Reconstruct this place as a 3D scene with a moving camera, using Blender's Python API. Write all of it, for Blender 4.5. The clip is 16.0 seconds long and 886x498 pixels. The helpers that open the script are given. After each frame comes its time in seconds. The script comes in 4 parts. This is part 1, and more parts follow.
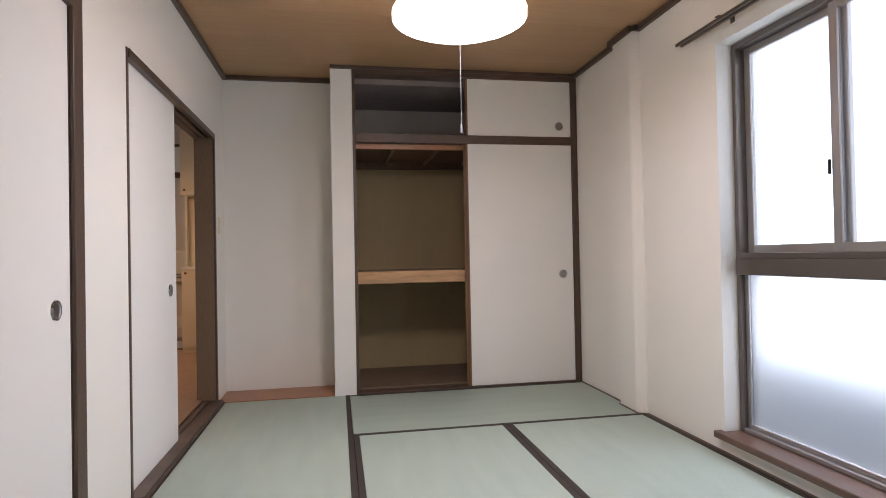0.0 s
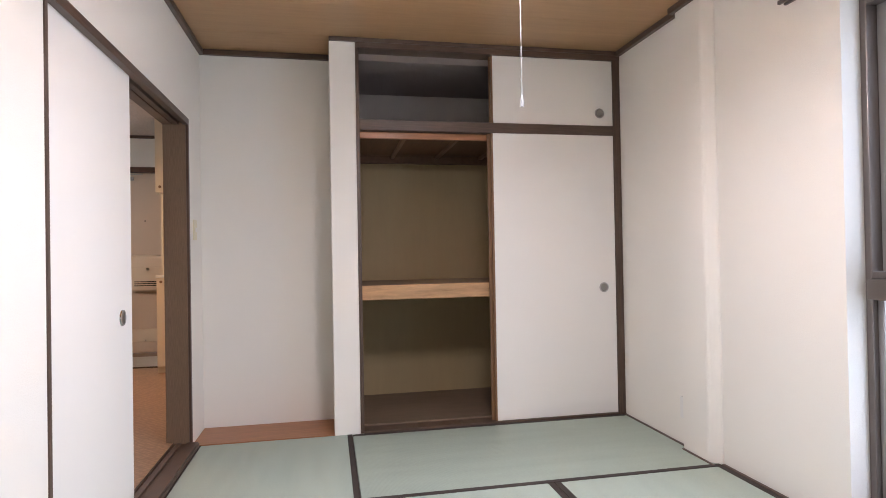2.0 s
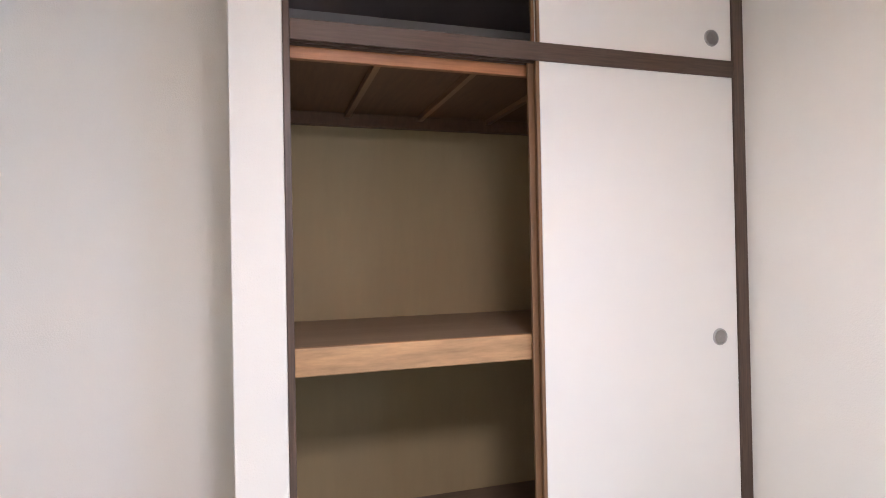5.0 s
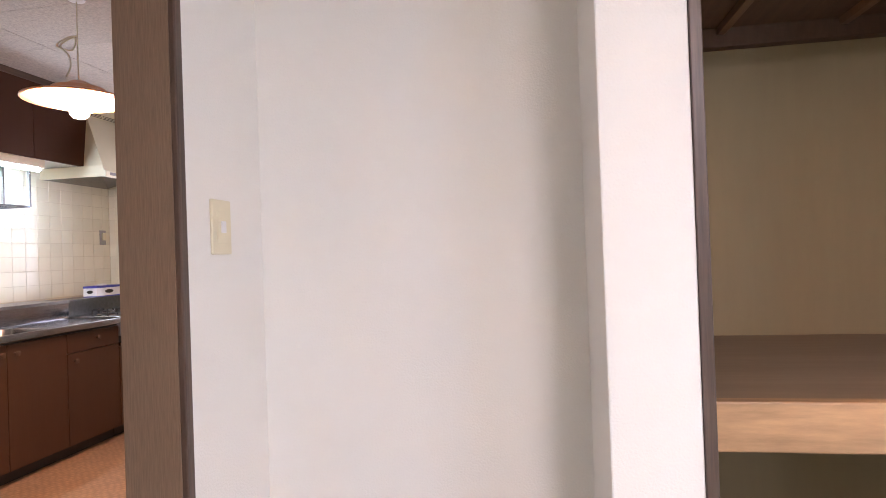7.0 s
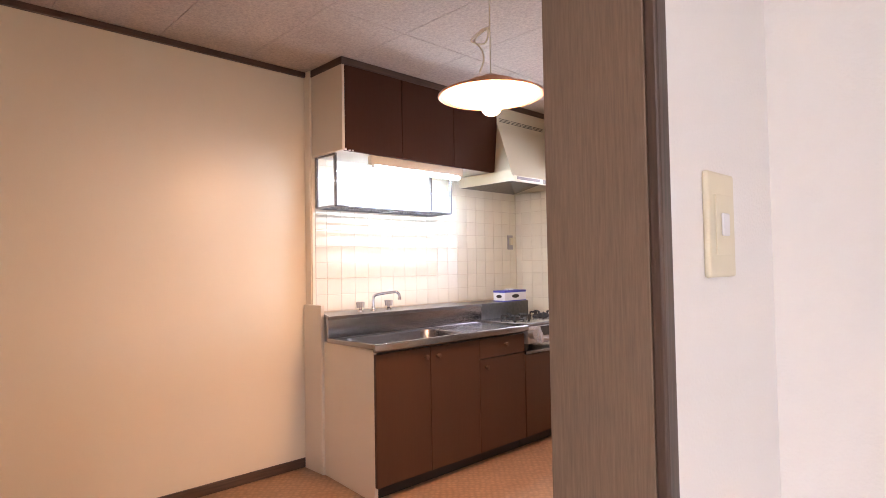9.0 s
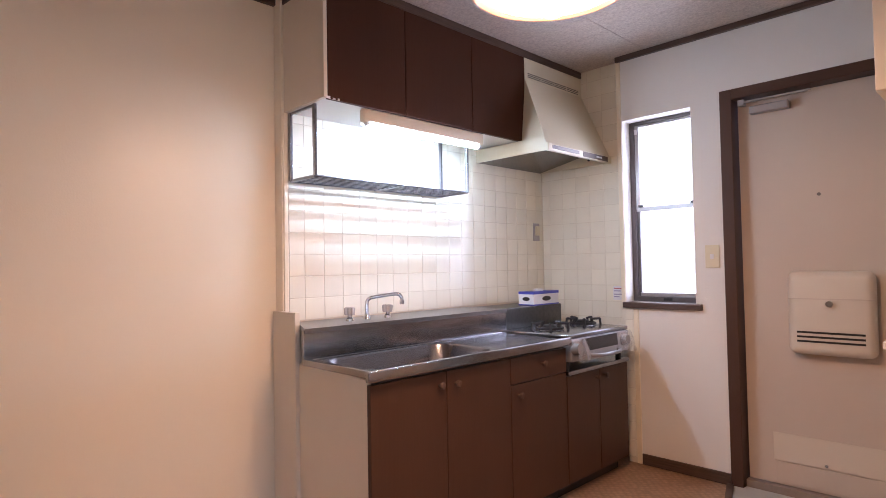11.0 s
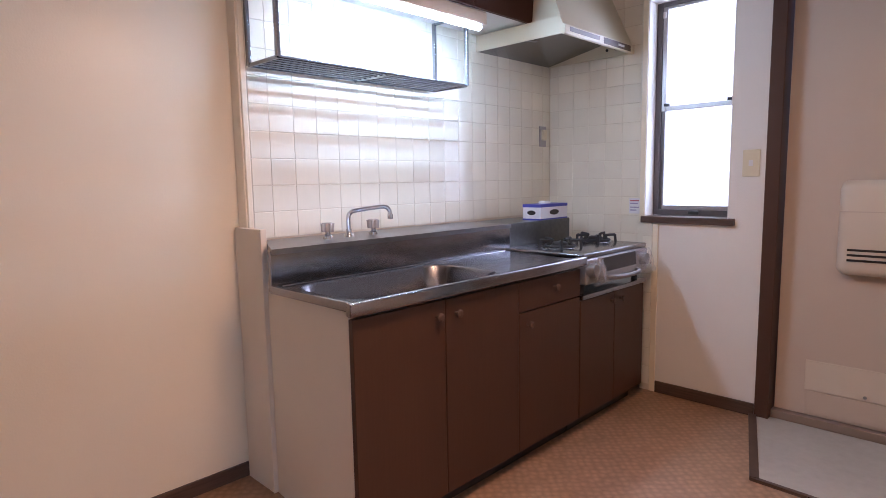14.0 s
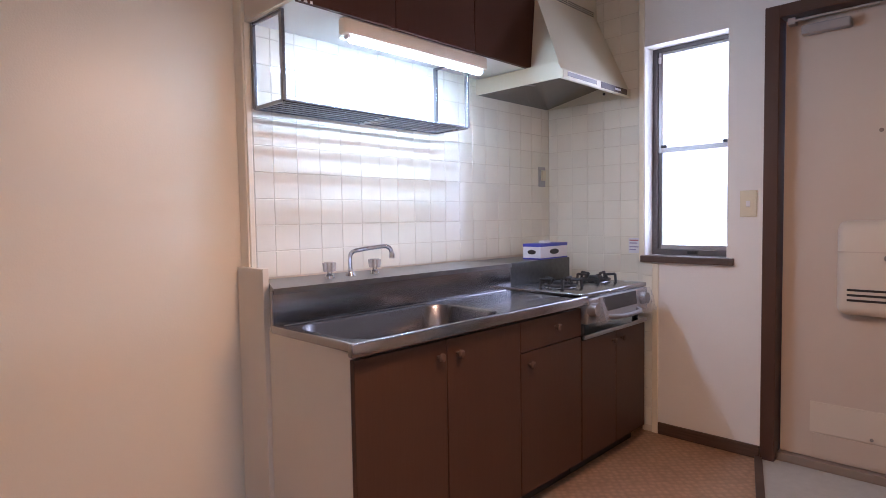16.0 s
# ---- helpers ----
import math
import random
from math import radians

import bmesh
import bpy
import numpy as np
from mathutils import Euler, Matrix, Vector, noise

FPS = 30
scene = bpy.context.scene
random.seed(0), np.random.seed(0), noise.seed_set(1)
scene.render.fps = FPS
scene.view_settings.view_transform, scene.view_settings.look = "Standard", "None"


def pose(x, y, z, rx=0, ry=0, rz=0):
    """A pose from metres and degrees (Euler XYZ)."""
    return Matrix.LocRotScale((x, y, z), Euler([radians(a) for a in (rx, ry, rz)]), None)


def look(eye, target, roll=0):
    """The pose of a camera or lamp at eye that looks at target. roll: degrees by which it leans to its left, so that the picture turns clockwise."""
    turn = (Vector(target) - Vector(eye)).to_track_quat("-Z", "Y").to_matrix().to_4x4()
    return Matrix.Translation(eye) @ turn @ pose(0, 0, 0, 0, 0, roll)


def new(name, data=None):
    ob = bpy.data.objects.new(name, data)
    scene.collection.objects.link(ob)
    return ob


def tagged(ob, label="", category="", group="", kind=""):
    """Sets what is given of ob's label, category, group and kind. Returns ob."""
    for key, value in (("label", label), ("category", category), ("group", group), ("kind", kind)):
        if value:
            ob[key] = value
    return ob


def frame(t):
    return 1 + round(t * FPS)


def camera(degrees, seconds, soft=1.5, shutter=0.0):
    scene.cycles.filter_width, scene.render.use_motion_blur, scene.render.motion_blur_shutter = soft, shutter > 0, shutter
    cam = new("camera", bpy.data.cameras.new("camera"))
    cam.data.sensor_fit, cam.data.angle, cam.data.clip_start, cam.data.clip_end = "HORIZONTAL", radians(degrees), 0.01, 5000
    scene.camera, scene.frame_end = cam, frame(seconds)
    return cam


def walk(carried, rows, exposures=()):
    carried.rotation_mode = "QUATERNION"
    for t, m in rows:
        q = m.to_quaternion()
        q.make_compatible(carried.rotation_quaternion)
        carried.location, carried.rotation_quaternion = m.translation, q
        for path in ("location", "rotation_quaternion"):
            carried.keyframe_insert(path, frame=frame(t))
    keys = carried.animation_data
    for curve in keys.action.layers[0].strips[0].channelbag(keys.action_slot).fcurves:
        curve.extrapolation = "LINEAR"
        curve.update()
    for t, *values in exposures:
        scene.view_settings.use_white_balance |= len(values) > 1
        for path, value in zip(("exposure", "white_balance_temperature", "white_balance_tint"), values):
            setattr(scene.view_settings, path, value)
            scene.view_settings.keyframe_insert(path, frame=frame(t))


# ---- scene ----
cam = camera(75.0, 16.0, soft=0.9)

PATH = [
    (0, (0.835, -4.218, 0.985), (1.194, -2.251, 1.01), -1.1),
    (0.5, (0.811, -4.097, 1.006), (1.178, -2.131, 1.024), -1.1),
    (1, (0.84, -4.035, 0.997), (1.208, -2.069, 1.019), -1.1),
    (1.5, (0.828, -3.848, 0.964), (1.191, -1.881, 0.993), -1.1),
    (2, (0.784, -3.503, 1.064), (1.171, -1.541, 1.083), -1.0),
    (2.5, (0.793, -3.215, 1.159), (1.218, -1.261, 1.171), -1.0),
    (3, (0.808, -2.951, 1.161), (1.243, -0.999, 1.17), -1.0),
    (5.3, (0.898, -1.646, 1.168), (1.494, 0.263, 1.185), -1.1),
    (5.5, (0.895, -1.557, 1.167), (1.439, 0.368, 1.182), -1.2),
    (6, (0.784, -1.351, 1.178), (1.03, 0.634, 1.182), -0.9),
    (6.5, (0.764, -1.152, 1.155), (0.628, 0.844, 1.173), -1.7),
    (7, (0.685, -1.033, 1.16), (0.369, 0.942, 1.176), -2.0),
    (7.5, (0.618, -0.903, 1.15), (-0.03, 0.989, 1.189), -1.5),
    (8, (0.469, -0.787, 1.152), (-0.677, 0.852, 1.201), -2.0),
    (8.5, (0.332, -0.657, 1.173), (-1.047, 0.79, 1.235), -1.2),
    (9, (0.26, -0.547, 1.192), (-1.178, 0.842, 1.255), -1.0),
    (11.3, (-0.547, 0.105, 1.154), (-1.97, 1.51, 1.216), -1.0),
    (11.5, (-0.603, 0.176, 1.144), (-2.015, 1.591, 1.213), -1.0),
    (12, (-0.71, 0.259, 1.155), (-2.111, 1.685, 1.216), -1.0),
    (12.5, (-0.74, 0.262, 1.153), (-2.14, 1.689, 1.214), -1.0),
    (13, (-0.753, 0.262, 1.153), (-2.152, 1.69, 1.209), -1.0),
    (13.5, (-0.773, 0.266, 1.147), (-2.168, 1.695, 1.041), -0.9),
    (14, (-0.776, 0.272, 1.142), (-2.167, 1.69, 0.906), -1.0),
    (14.5, (-0.784, 0.274, 1.141), (-2.17, 1.684, 0.839), -1.0),
    (15, (-0.781, 0.271, 1.138), (-2.167, 1.681, 0.835), -1.0),
    (15.5, (-0.782, 0.263, 1.144), (-2.172, 1.685, 0.922), -0.9),
    (16, (-0.774, 0.259, 1.149), (-2.169, 1.688, 1.044), -0.9),
]
walk(cam, [(t, look(eye, target, roll)) for t, eye, target, roll in PATH],
     exposures=[(0, -0.12, 6500, 22), (1.5, 0.10, 6500, 22), (2, 0.45, 6280, 23), (2.5, 0.69, 6150, 25), (3, 0.84, 6120, 24), (5.5, 0.92, 6080, 25), (6, 0.95, 6100, 27),
                (6.5, 1.16, 6150, 30), (7, 1.0, 6280, 29), (7.5, 0.72, 6350, 30), (8, 0.78, 6220, 31), (9, 1.18, 6480, 33), (11.5, 0.74, 5650, 33), (13, 0.58, 5450, 32), (16, 0.52, 5400, 31)])

# ---------- light ----------
LAMP_T, LAMP_F, LAMP_K = 35.0, 92.0, 34.0
world = bpy.data.worlds.new("sky")
scene.world = world
world.use_nodes = True
sky = world.node_tree.nodes.new("ShaderNodeTexSky")
sky.sky_type, sky.sun_disc = "NISHITA", False
sky.sun_elevation, sky.sun_rotation = radians(50), radians(200)
world.node_tree.links.new(sky.outputs[0], world.node_tree.nodes["Background"].inputs[0])
world.node_tree.nodes["Background"].inputs[1].default_value = 0.12


def daylight(name, eye, target, w, h, watts, colour=(0.93, 0.97, 1.0)):
    la = bpy.data.lights.new(name, "AREA")
    la.shape, la.size, la.size_y, la.energy, la.color = "RECTANGLE", w, h, watts, colour
    ob = new(name, la)
    ob.matrix_world = look(eye, target)
    return ob


# sky light in the two window openings
daylight("window_daylight", (3.02, -2.28, 1.44), (0, -2.28, 1.32), 1.7, 2.05, 27, (0.76, 0.88, 1.0))
daylight("kitchen_window_daylight", (-1.9, 3.62, 1.55), (-1.9, 0, 1.35), 0.8, 1.5, 20, (0.86, 0.94, 1.0))

# ---------- small helpers ----------
def box(bm, x0, x1, y0, y1, z0, z1, bevel=0.0, seg=2):
    m = Matrix.Translation(((x0 + x1) / 2, (y0 + y1) / 2, (z0 + z1) / 2)) @ Matrix.Diagonal((abs(x1 - x0), abs(y1 - y0), abs(z1 - z0), 1))
    made = bmesh.ops.create_cube(bm, size=1, matrix=m)
    if bevel:
        edges = list({e for v in made["verts"] for e in v.link_edges})
        bmesh.ops.bevel(bm, geom=edges, offset=bevel, segments=seg, affect="EDGES", profile=0.5)
    return bm


def tube(bm, p, q, r, r2=None, seg=16, caps=True):
    p, q = Vector(p), Vector(q)
    d = q - p
    m = Matrix.Translation((p + q) / 2) @ d.to_track_quat("Z", "Y").to_matrix().to_4x4()
    bmesh.ops.create_cone(bm, cap_ends=caps, segments=seg, radius1=r, radius2=r if r2 is None else r2, depth=d.length, matrix=m)
    return bm


def bent(bm, pts, r, seg=10):
    """A round bar along a line of points, with ball joints."""
    for a, b in zip(pts, pts[1:]):
        tube(bm, a, b, r, seg=seg)
    for a in pts[1:-1]:
        bmesh.ops.create_uvsphere(bm, u_segments=seg, v_segments=6, radius=r, matrix=Matrix.Translation(a))
    return bm


def smooth_line(pts, n=6):
    """Catmull-Rom points through pts."""
    v = [Vector(p) for p in pts]
    v = [v[0] * 2 - v[1]] + v + [v[-1] * 2 - v[-2]]
    out = []
    for i in range(1, len(v) - 2):
        for k in range(n):
            t = k / n
            a, b, c, d = v[i - 1], v[i], v[i + 1], v[i + 2]
            out.append(0.5 * ((2 * b) + (c - a) * t + (2 * a - 5 * b + 4 * c - d) * t * t + (3 * b - a - 3 * c + d) * t ** 3))
    return out + [v[-2]]


def lathe(bm, profile, centre=(0, 0, 0), seg=40, axis="z"):
    """A turned shape from (radius, height) pairs."""
    rings = []
    turn = {"z": Matrix(), "x": Matrix.Rotation(math.pi / 2, 4, "Y"), "y": Matrix.Rotation(-math.pi / 2, 4, "X")}[axis]
    for r, h in profile:
        ring = []
        for k in range(seg):
            a = 2 * math.pi * k / seg
            ring.append(bm.verts.new(Vector(centre) + turn @ Vector((r * math.cos(a), r * math.sin(a), h))))
        rings.append(ring)
    for a, b in zip(rings, rings[1:]):
        for k in range(seg):
            bm.faces.new((a[k], a[(k + 1) % seg], b[(k + 1) % seg], b[k]))
    return bm


def prism(bm, outline, z0, z1):
    """An upright prism over an outline in plan."""
    low = [bm.verts.new((x, y, z0)) for x, y in outline]
    top = [bm.verts.new((x, y, z1)) for x, y in outline]
    n = len(low)
    bm.faces.new(list(reversed(low)))
    bm.faces.new(top)
    for k in range(n):
        bm.faces.new((low[k], low[(k + 1) % n], top[(k + 1) % n], top[k]))
    return bm


def solid(bm, corners):
    """A block from eight corners: four below, four above, in the same order."""
    v = [bm.verts.new(c) for c in corners]
    for f in ((3, 2, 1, 0), (4, 5, 6, 7), (0, 1, 5, 4), (1, 2, 6, 5), (2, 3, 7, 6), (3, 0, 4, 7)):
        bm.faces.new([v[i] for i in f])
    return bm


def finish(name, bm, material, smooth=False):
    bmesh.ops.recalc_face_normals(bm, faces=bm.faces)
    me = bpy.data.meshes.new(name)
    bm.to_mesh(me)
    bm.free()
    me.materials.append(material)
    if smooth:
        me.polygons.foreach_set("use_smooth", [True] * len(me.polygons))
        me.set_sharp_from_angle(angle=radians(35))
    return me


def part(name, bm, material, parent=None, label="", smooth=False):
    ob = new(name, finish(name, bm, material, smooth))
    if parent is not None:
        ob.parent = parent
    if label:
        tagged(ob, label)
    return ob


def thing(name, label, category, group="", kind=""):
    return tagged(new(name), label, category, group, kind)


def structure(name, bm, material, label="", category=""):
    return tagged(part(name, bm, material), label or name.replace("_", " "), category or name.split("_")[0], "", "structure")


B = bmesh.new


# ---------- materials ----------
def mat(name, colour, rough=0.6, metal=0.0, vary=0.08, scale=4.0, bump=0.0, bump_scale=200.0, stretch=(1, 1, 1), grain=0.0, grain_scale=20.0, coat=0.0, spec=0.5, rvary=0.0):
    m = bpy.data.materials.new(name)
    m.use_nodes = True
    nt = m.node_tree
    n, l = nt.nodes, nt.links
    bsdf = n["Principled BSDF"]
    bsdf.inputs["Roughness"].default_value = rough
    bsdf.inputs["Metallic"].default_value = metal
    bsdf.inputs["Coat Weight"].default_value = coat
    bsdf.inputs["Coat Roughness"].default_value = 0.15
    bsdf.inputs["Specular IOR Level"].default_value = spec
    geo = n.new("ShaderNodeNewGeometry")
    mp = n.new("ShaderNodeMapping")
    mp.inputs["Scale"].default_value = stretch
    l.new(geo.outputs["Position"], mp.inputs["Vector"])
    big = n.new("ShaderNodeTexNoise")
    big.inputs["Scale"].default_value = scale
    big.inputs["Detail"].default_value = 4
    l.new(mp.outputs[0], big.inputs["Vector"])
    mix = n.new("ShaderNodeMix")
    mix.data_type = "RGBA"
    c = Vector(colour)
    mix.inputs["A"].default_value = (*(c * (1 - vary)), 1)
    mix.inputs["B"].default_value = (*[min(1, v) for v in c * (1 + vary)], 1)
    l.new(big.outputs["Fac"], mix.inputs["Factor"])
    out = mix.outputs["Result"]
    fine = n.new("ShaderNodeTexNoise")
    fine.inputs["Scale"].default_value = grain_scale
    fine.inputs["Detail"].default_value = 6
    fine.inputs["Roughness"].default_value = 0.65
    l.new(mp.outputs[0], fine.inputs["Vector"])
    if grain:
        ramp = n.new("ShaderNodeMapRange")
        ramp.inputs["From Min"].default_value, ramp.inputs["From Max"].default_value = 0.3, 0.7
        ramp.inputs["To Min"].default_value, ramp.inputs["To Max"].default_value = 1 - grain, 1 + grain
        l.new(fine.outputs["Fac"], ramp.inputs["Value"])
        mul = n.new("ShaderNodeMix")
        mul.data_type, mul.blend_type = "RGBA", "MULTIPLY"
        mul.inputs["Factor"].default_value = 1
        l.new(out, mul.inputs["A"])
        l.new(ramp.outputs["Result"], mul.inputs["B"])
        out = mul.outputs["Result"]
    l.new(out, bsdf.inputs["Base Color"])
    if rvary:
        rr = n.new("ShaderNodeMapRange")
        rr.inputs["To Min"].default_value, rr.inputs["To Max"].default_value = max(0.02, rough - rvary), rough + rvary
        l.new(fine.outputs["Fac"], rr.inputs["Value"])
        l.new(rr.outputs["Result"], bsdf.inputs["Roughness"])
    if bump:
        tex = n.new("ShaderNodeTexNoise")
        tex.inputs["Scale"].default_value = bump_scale
        tex.inputs["Detail"].default_value = 3
        l.new(mp.outputs[0], tex.inputs["Vector"])
        bp = n.new("ShaderNodeBump")
        bp.inputs["Strength"].default_value = bump
        bp.inputs["Distance"].default_value = 0.002
        l.new(tex.outputs["Fac"], bp.inputs["Height"])
        l.new(bp.outputs["Normal"], bsdf.inputs["Normal"])
    return m


def glow(name, colour, strength):
    m = bpy.data.materials.new(name)
    m.use_nodes = True
    b = m.node_tree.nodes["Principled BSDF"]
    b.inputs["Base Color"].default_value = (0.8, 0.8, 0.8, 1)
    b.inputs["Emission Color"].default_value = (*colour, 1)
    b.inputs["Emission Strength"].default_value = strength
    return m


def glass(name, colour=(1, 1, 1), rough=0.0):
    m = bpy.data.materials.new(name)
    m.use_nodes = True
    b = m.node_tree.nodes["Principled BSDF"]
    b.inputs["Base Color"].default_value = (*colour, 1)
    b.inputs["Transmission Weight"].default_value = 1
    b.inputs["Roughness"].default_value = rough
    b.inputs["IOR"].default_value = 1.45
    return m


def translucent(name, colour, share):
    """Thin milky plastic: part of the light passes through."""
    m = mat(name, colour, 0.4, vary=0.03, scale=20)
    n, l = m.node_tree.nodes, m.node_tree.links
    t = n.new("ShaderNodeBsdfTranslucent")
    t.inputs["Color"].default_value = (*colour, 1)
    mix = n.new("ShaderNodeMixShader")
    mix.inputs[0].default_value = share
    l.new(n["Principled BSDF"].outputs[0], mix.inputs[1])
    l.new(t.outputs[0], mix.inputs[2])
    l.new(mix.outputs[0], n["Material Output"].inputs["Surface"])
    return m


def see_through(m, share):
    """Thin clear film: most of the light passes straight on."""
    n, l = m.node_tree.nodes, m.node_tree.links
    t = n.new("ShaderNodeBsdfTransparent")
    mix = n.new("ShaderNodeMixShader")
    mix.inputs[0].default_value = share
    l.new(n["Principled BSDF"].outputs[0], mix.inputs[1])
    l.new(t.outputs[0], mix.inputs[2])
    l.new(mix.outputs[0], n["Material Output"].inputs["Surface"])


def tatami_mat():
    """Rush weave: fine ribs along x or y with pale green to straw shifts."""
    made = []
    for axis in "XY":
        # Darker x colour paints in how light meets the weave that way
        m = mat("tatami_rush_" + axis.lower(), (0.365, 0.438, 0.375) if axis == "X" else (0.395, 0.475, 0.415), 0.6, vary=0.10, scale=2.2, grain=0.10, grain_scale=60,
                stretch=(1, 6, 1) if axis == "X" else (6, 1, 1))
        n, l = m.node_tree.nodes, m.node_tree.links
        geo = n.new("ShaderNodeNewGeometry")
        w = n.new("ShaderNodeTexWave")
        w.bands_direction = axis
        w.inputs["Scale"].default_value = 55
        w.inputs["Distortion"].default_value = 0.6
        l.new(geo.outputs["Position"], w.inputs["Vector"])
        b = n.new("ShaderNodeBump")
        b.inputs["Strength"].default_value, b.inputs["Distance"].default_value = 0.35, 0.001
        l.new(w.outputs["Fac"], b.inputs["Height"])
        l.new(b.outputs["Normal"], n["Principled BSDF"].inputs["Normal"])
        made.append(m)
    return made


def vinyl_floor():
    """Sheet vinyl with a small basket-weave print in pinkish tan."""
    m = mat("kitchen_vinyl", (0.40, 0.24, 0.14), 0.33, vary=0.12, scale=9, grain=0.12, grain_scale=60, bump=0.15, bump_scale=120)
    n, l = m.node_tree.nodes, m.node_tree.links
    geo = n.new("ShaderNodeNewGeometry")
    warp = n.new("ShaderNodeTexNoise")
    warp.inputs["Scale"].default_value = 9
    add = n.new("ShaderNodeMix")
    add.data_type, add.blend_type = "RGBA", "ADD"
    add.inputs["Factor"].default_value = 0.02
    l.new(geo.outputs["Position"], warp.inputs["Vector"])
    l.new(geo.outputs["Position"], add.inputs["A"])
    l.new(warp.outputs["Color"], add.inputs["B"])
    turn = n.new("ShaderNodeMapping")
    turn.inputs["Rotation"].default_value = (0, 0, radians(45))
    l.new(add.outputs["Result"], turn.inputs["Vector"])
    cell = n.new("ShaderNodeTexVoronoi")
    cell.inputs["Scale"].default_value = 34
    cell.inputs["Randomness"].default_value = 0.38
    l.new(turn.outputs[0], cell.inputs["Vector"])
    ch = n.new("ShaderNodeMapRange")
    ch.inputs["From Min"].default_value, ch.inputs["From Max"].default_value = 0.1, 0.62
    ch.inputs["To Min"].default_value, ch.inputs["To Max"].default_value = 1.12, 0.78
    l.new(cell.outputs["Distance"], ch.inputs["Value"])
    mul = n.new("ShaderNodeMix")
    mul.data_type, mul.blend_type = "RGBA", "MULTIPLY"
    mul.inputs["Factor"].default_value = 1
    b = n["Principled BSDF"]
    old = b.inputs["Base Color"].links[0].from_socket
    l.new(old, mul.inputs["A"])
    l.new(ch.outputs["Result"], mul.inputs["B"])
    l.new(mul.outputs["Result"], b.inputs["Base Color"])
    return m


def random_tint(m, amount):
    """Piece-to-piece tint by the object's random number."""
    n, l = m.node_tree.nodes, m.node_tree.links
    b = n["Principled BSDF"]
    info = n.new("ShaderNodeObjectInfo")
    rng = n.new("ShaderNodeMapRange")
    rng.inputs["To Min"].default_value, rng.inputs["To Max"].default_value = 1 - amount, 1 + amount * 0.3
    l.new(info.outputs["Random"], rng.inputs["Value"])
    mul = n.new("ShaderNodeMix")
    mul.data_type, mul.blend_type = "RGBA", "MULTIPLY"
    mul.inputs["Factor"].default_value = 1
    l.new(b.inputs["Base Color"].links[0].from_socket, mul.inputs["A"])
    l.new(rng.outputs["Result"], mul.inputs["B"])
    l.new(mul.outputs["Result"], b.inputs["Base Color"])
    return m


PAPER = mat("white_wallpaper", (0.845, 0.82, 0.765), 0.85, vary=0.025, scale=1.5, bump=0.5, bump_scale=210)
# White paper; the yellow tint puts the pendant's warm light into its colour
KPAPER = mat("kitchen_wallpaper_lamp_tint", (0.88, 0.80, 0.62), 0.32, vary=0.025, scale=1.2, bump=0.25, bump_scale=180)
FUSUMA = mat("fusuma_paper", (0.83, 0.81, 0.775), 0.8, vary=0.02, scale=2.5, bump=0.25, bump_scale=320)
DARK = mat("dark_stained_wood", (0.092, 0.057, 0.040), 0.42, vary=0.12, scale=3, grain=0.35, grain_scale=40, stretch=(3, 3, 0.12), bump=0.15, bump_scale=90)
DARKH = mat("dark_stained_wood_level", (0.092, 0.057, 0.040), 0.42, vary=0.12, scale=3, grain=0.3, grain_scale=40, stretch=(0.15, 0.15, 3), bump=0.15, bump_scale=90)
JAMB = mat("jamb_wood", (0.220, 0.145, 0.092), 0.5, vary=0.10, scale=3, grain=0.21, grain_scale=110, stretch=(3, 3, 0.16), bump=0.2, bump_scale=90)
CEILWOOD = mat("ceiling_wood", (0.445, 0.265, 0.132), 0.45, vary=0.10, scale=1.6, grain=0.07, grain_scale=14, stretch=(0.25, 3, 1))
ORANGEWOOD = mat("niche_board_wood", (0.36, 0.15, 0.06), 0.35, vary=0.1, scale=3, grain=0.2, grain_scale=30, stretch=(0.2, 3, 3))
SHELFWOOD = mat("shelf_edge_pine", (0.45, 0.26, 0.125), 0.5, vary=0.30, scale=5, grain=0.3, grain_scale=14, stretch=(0.35, 3, 2.5))
PLY = mat("closet_plywood", (0.355, 0.26, 0.134), 0.7, vary=0.08, scale=1.5, grain=0.03, grain_scale=12, stretch=(2, 2, 0.3))
SHELFTOP = mat("shelf_top_plywood", (0.30, 0.212, 0.135), 0.6, vary=0.15, scale=3, grain=0.07, grain_scale=16, stretch=(0.3, 3, 1))
FLOORPLY = mat("closet_floor_board", (0.17, 0.118, 0.078), 0.6, vary=0.18, scale=3, grain=0.10, grain_scale=14, stretch=(0.4, 3, 1))
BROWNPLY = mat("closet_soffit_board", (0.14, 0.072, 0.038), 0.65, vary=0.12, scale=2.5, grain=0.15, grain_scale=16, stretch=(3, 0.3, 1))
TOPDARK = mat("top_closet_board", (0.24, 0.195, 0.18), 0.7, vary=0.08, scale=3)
DOOREDGE = mat("door_edge_wood", (0.22, 0.115, 0.055), 0.45, vary=0.1, scale=3, grain=0.15, grain_scale=60, stretch=(3, 3, 0.1))
GREYWALL = mat("closet_grey_lining", (0.42, 0.385, 0.36), 0.8, vary=0.05, scale=3)
TATX_SHADED, TATY = tatami_mat()
HERI = mat("tatami_border_cloth", (0.045, 0.034, 0.028), 0.8, vary=0.15, scale=8, bump=0.4, bump_scale=900)
ALU = mat("bronze_aluminium", (0.17, 0.145, 0.13), 0.35, metal=0.6, vary=0.08, scale=6, rvary=0.08)
ALUL = mat("grey_aluminium", (0.42, 0.40, 0.39), 0.35, metal=0.7, vary=0.06, scale=6)
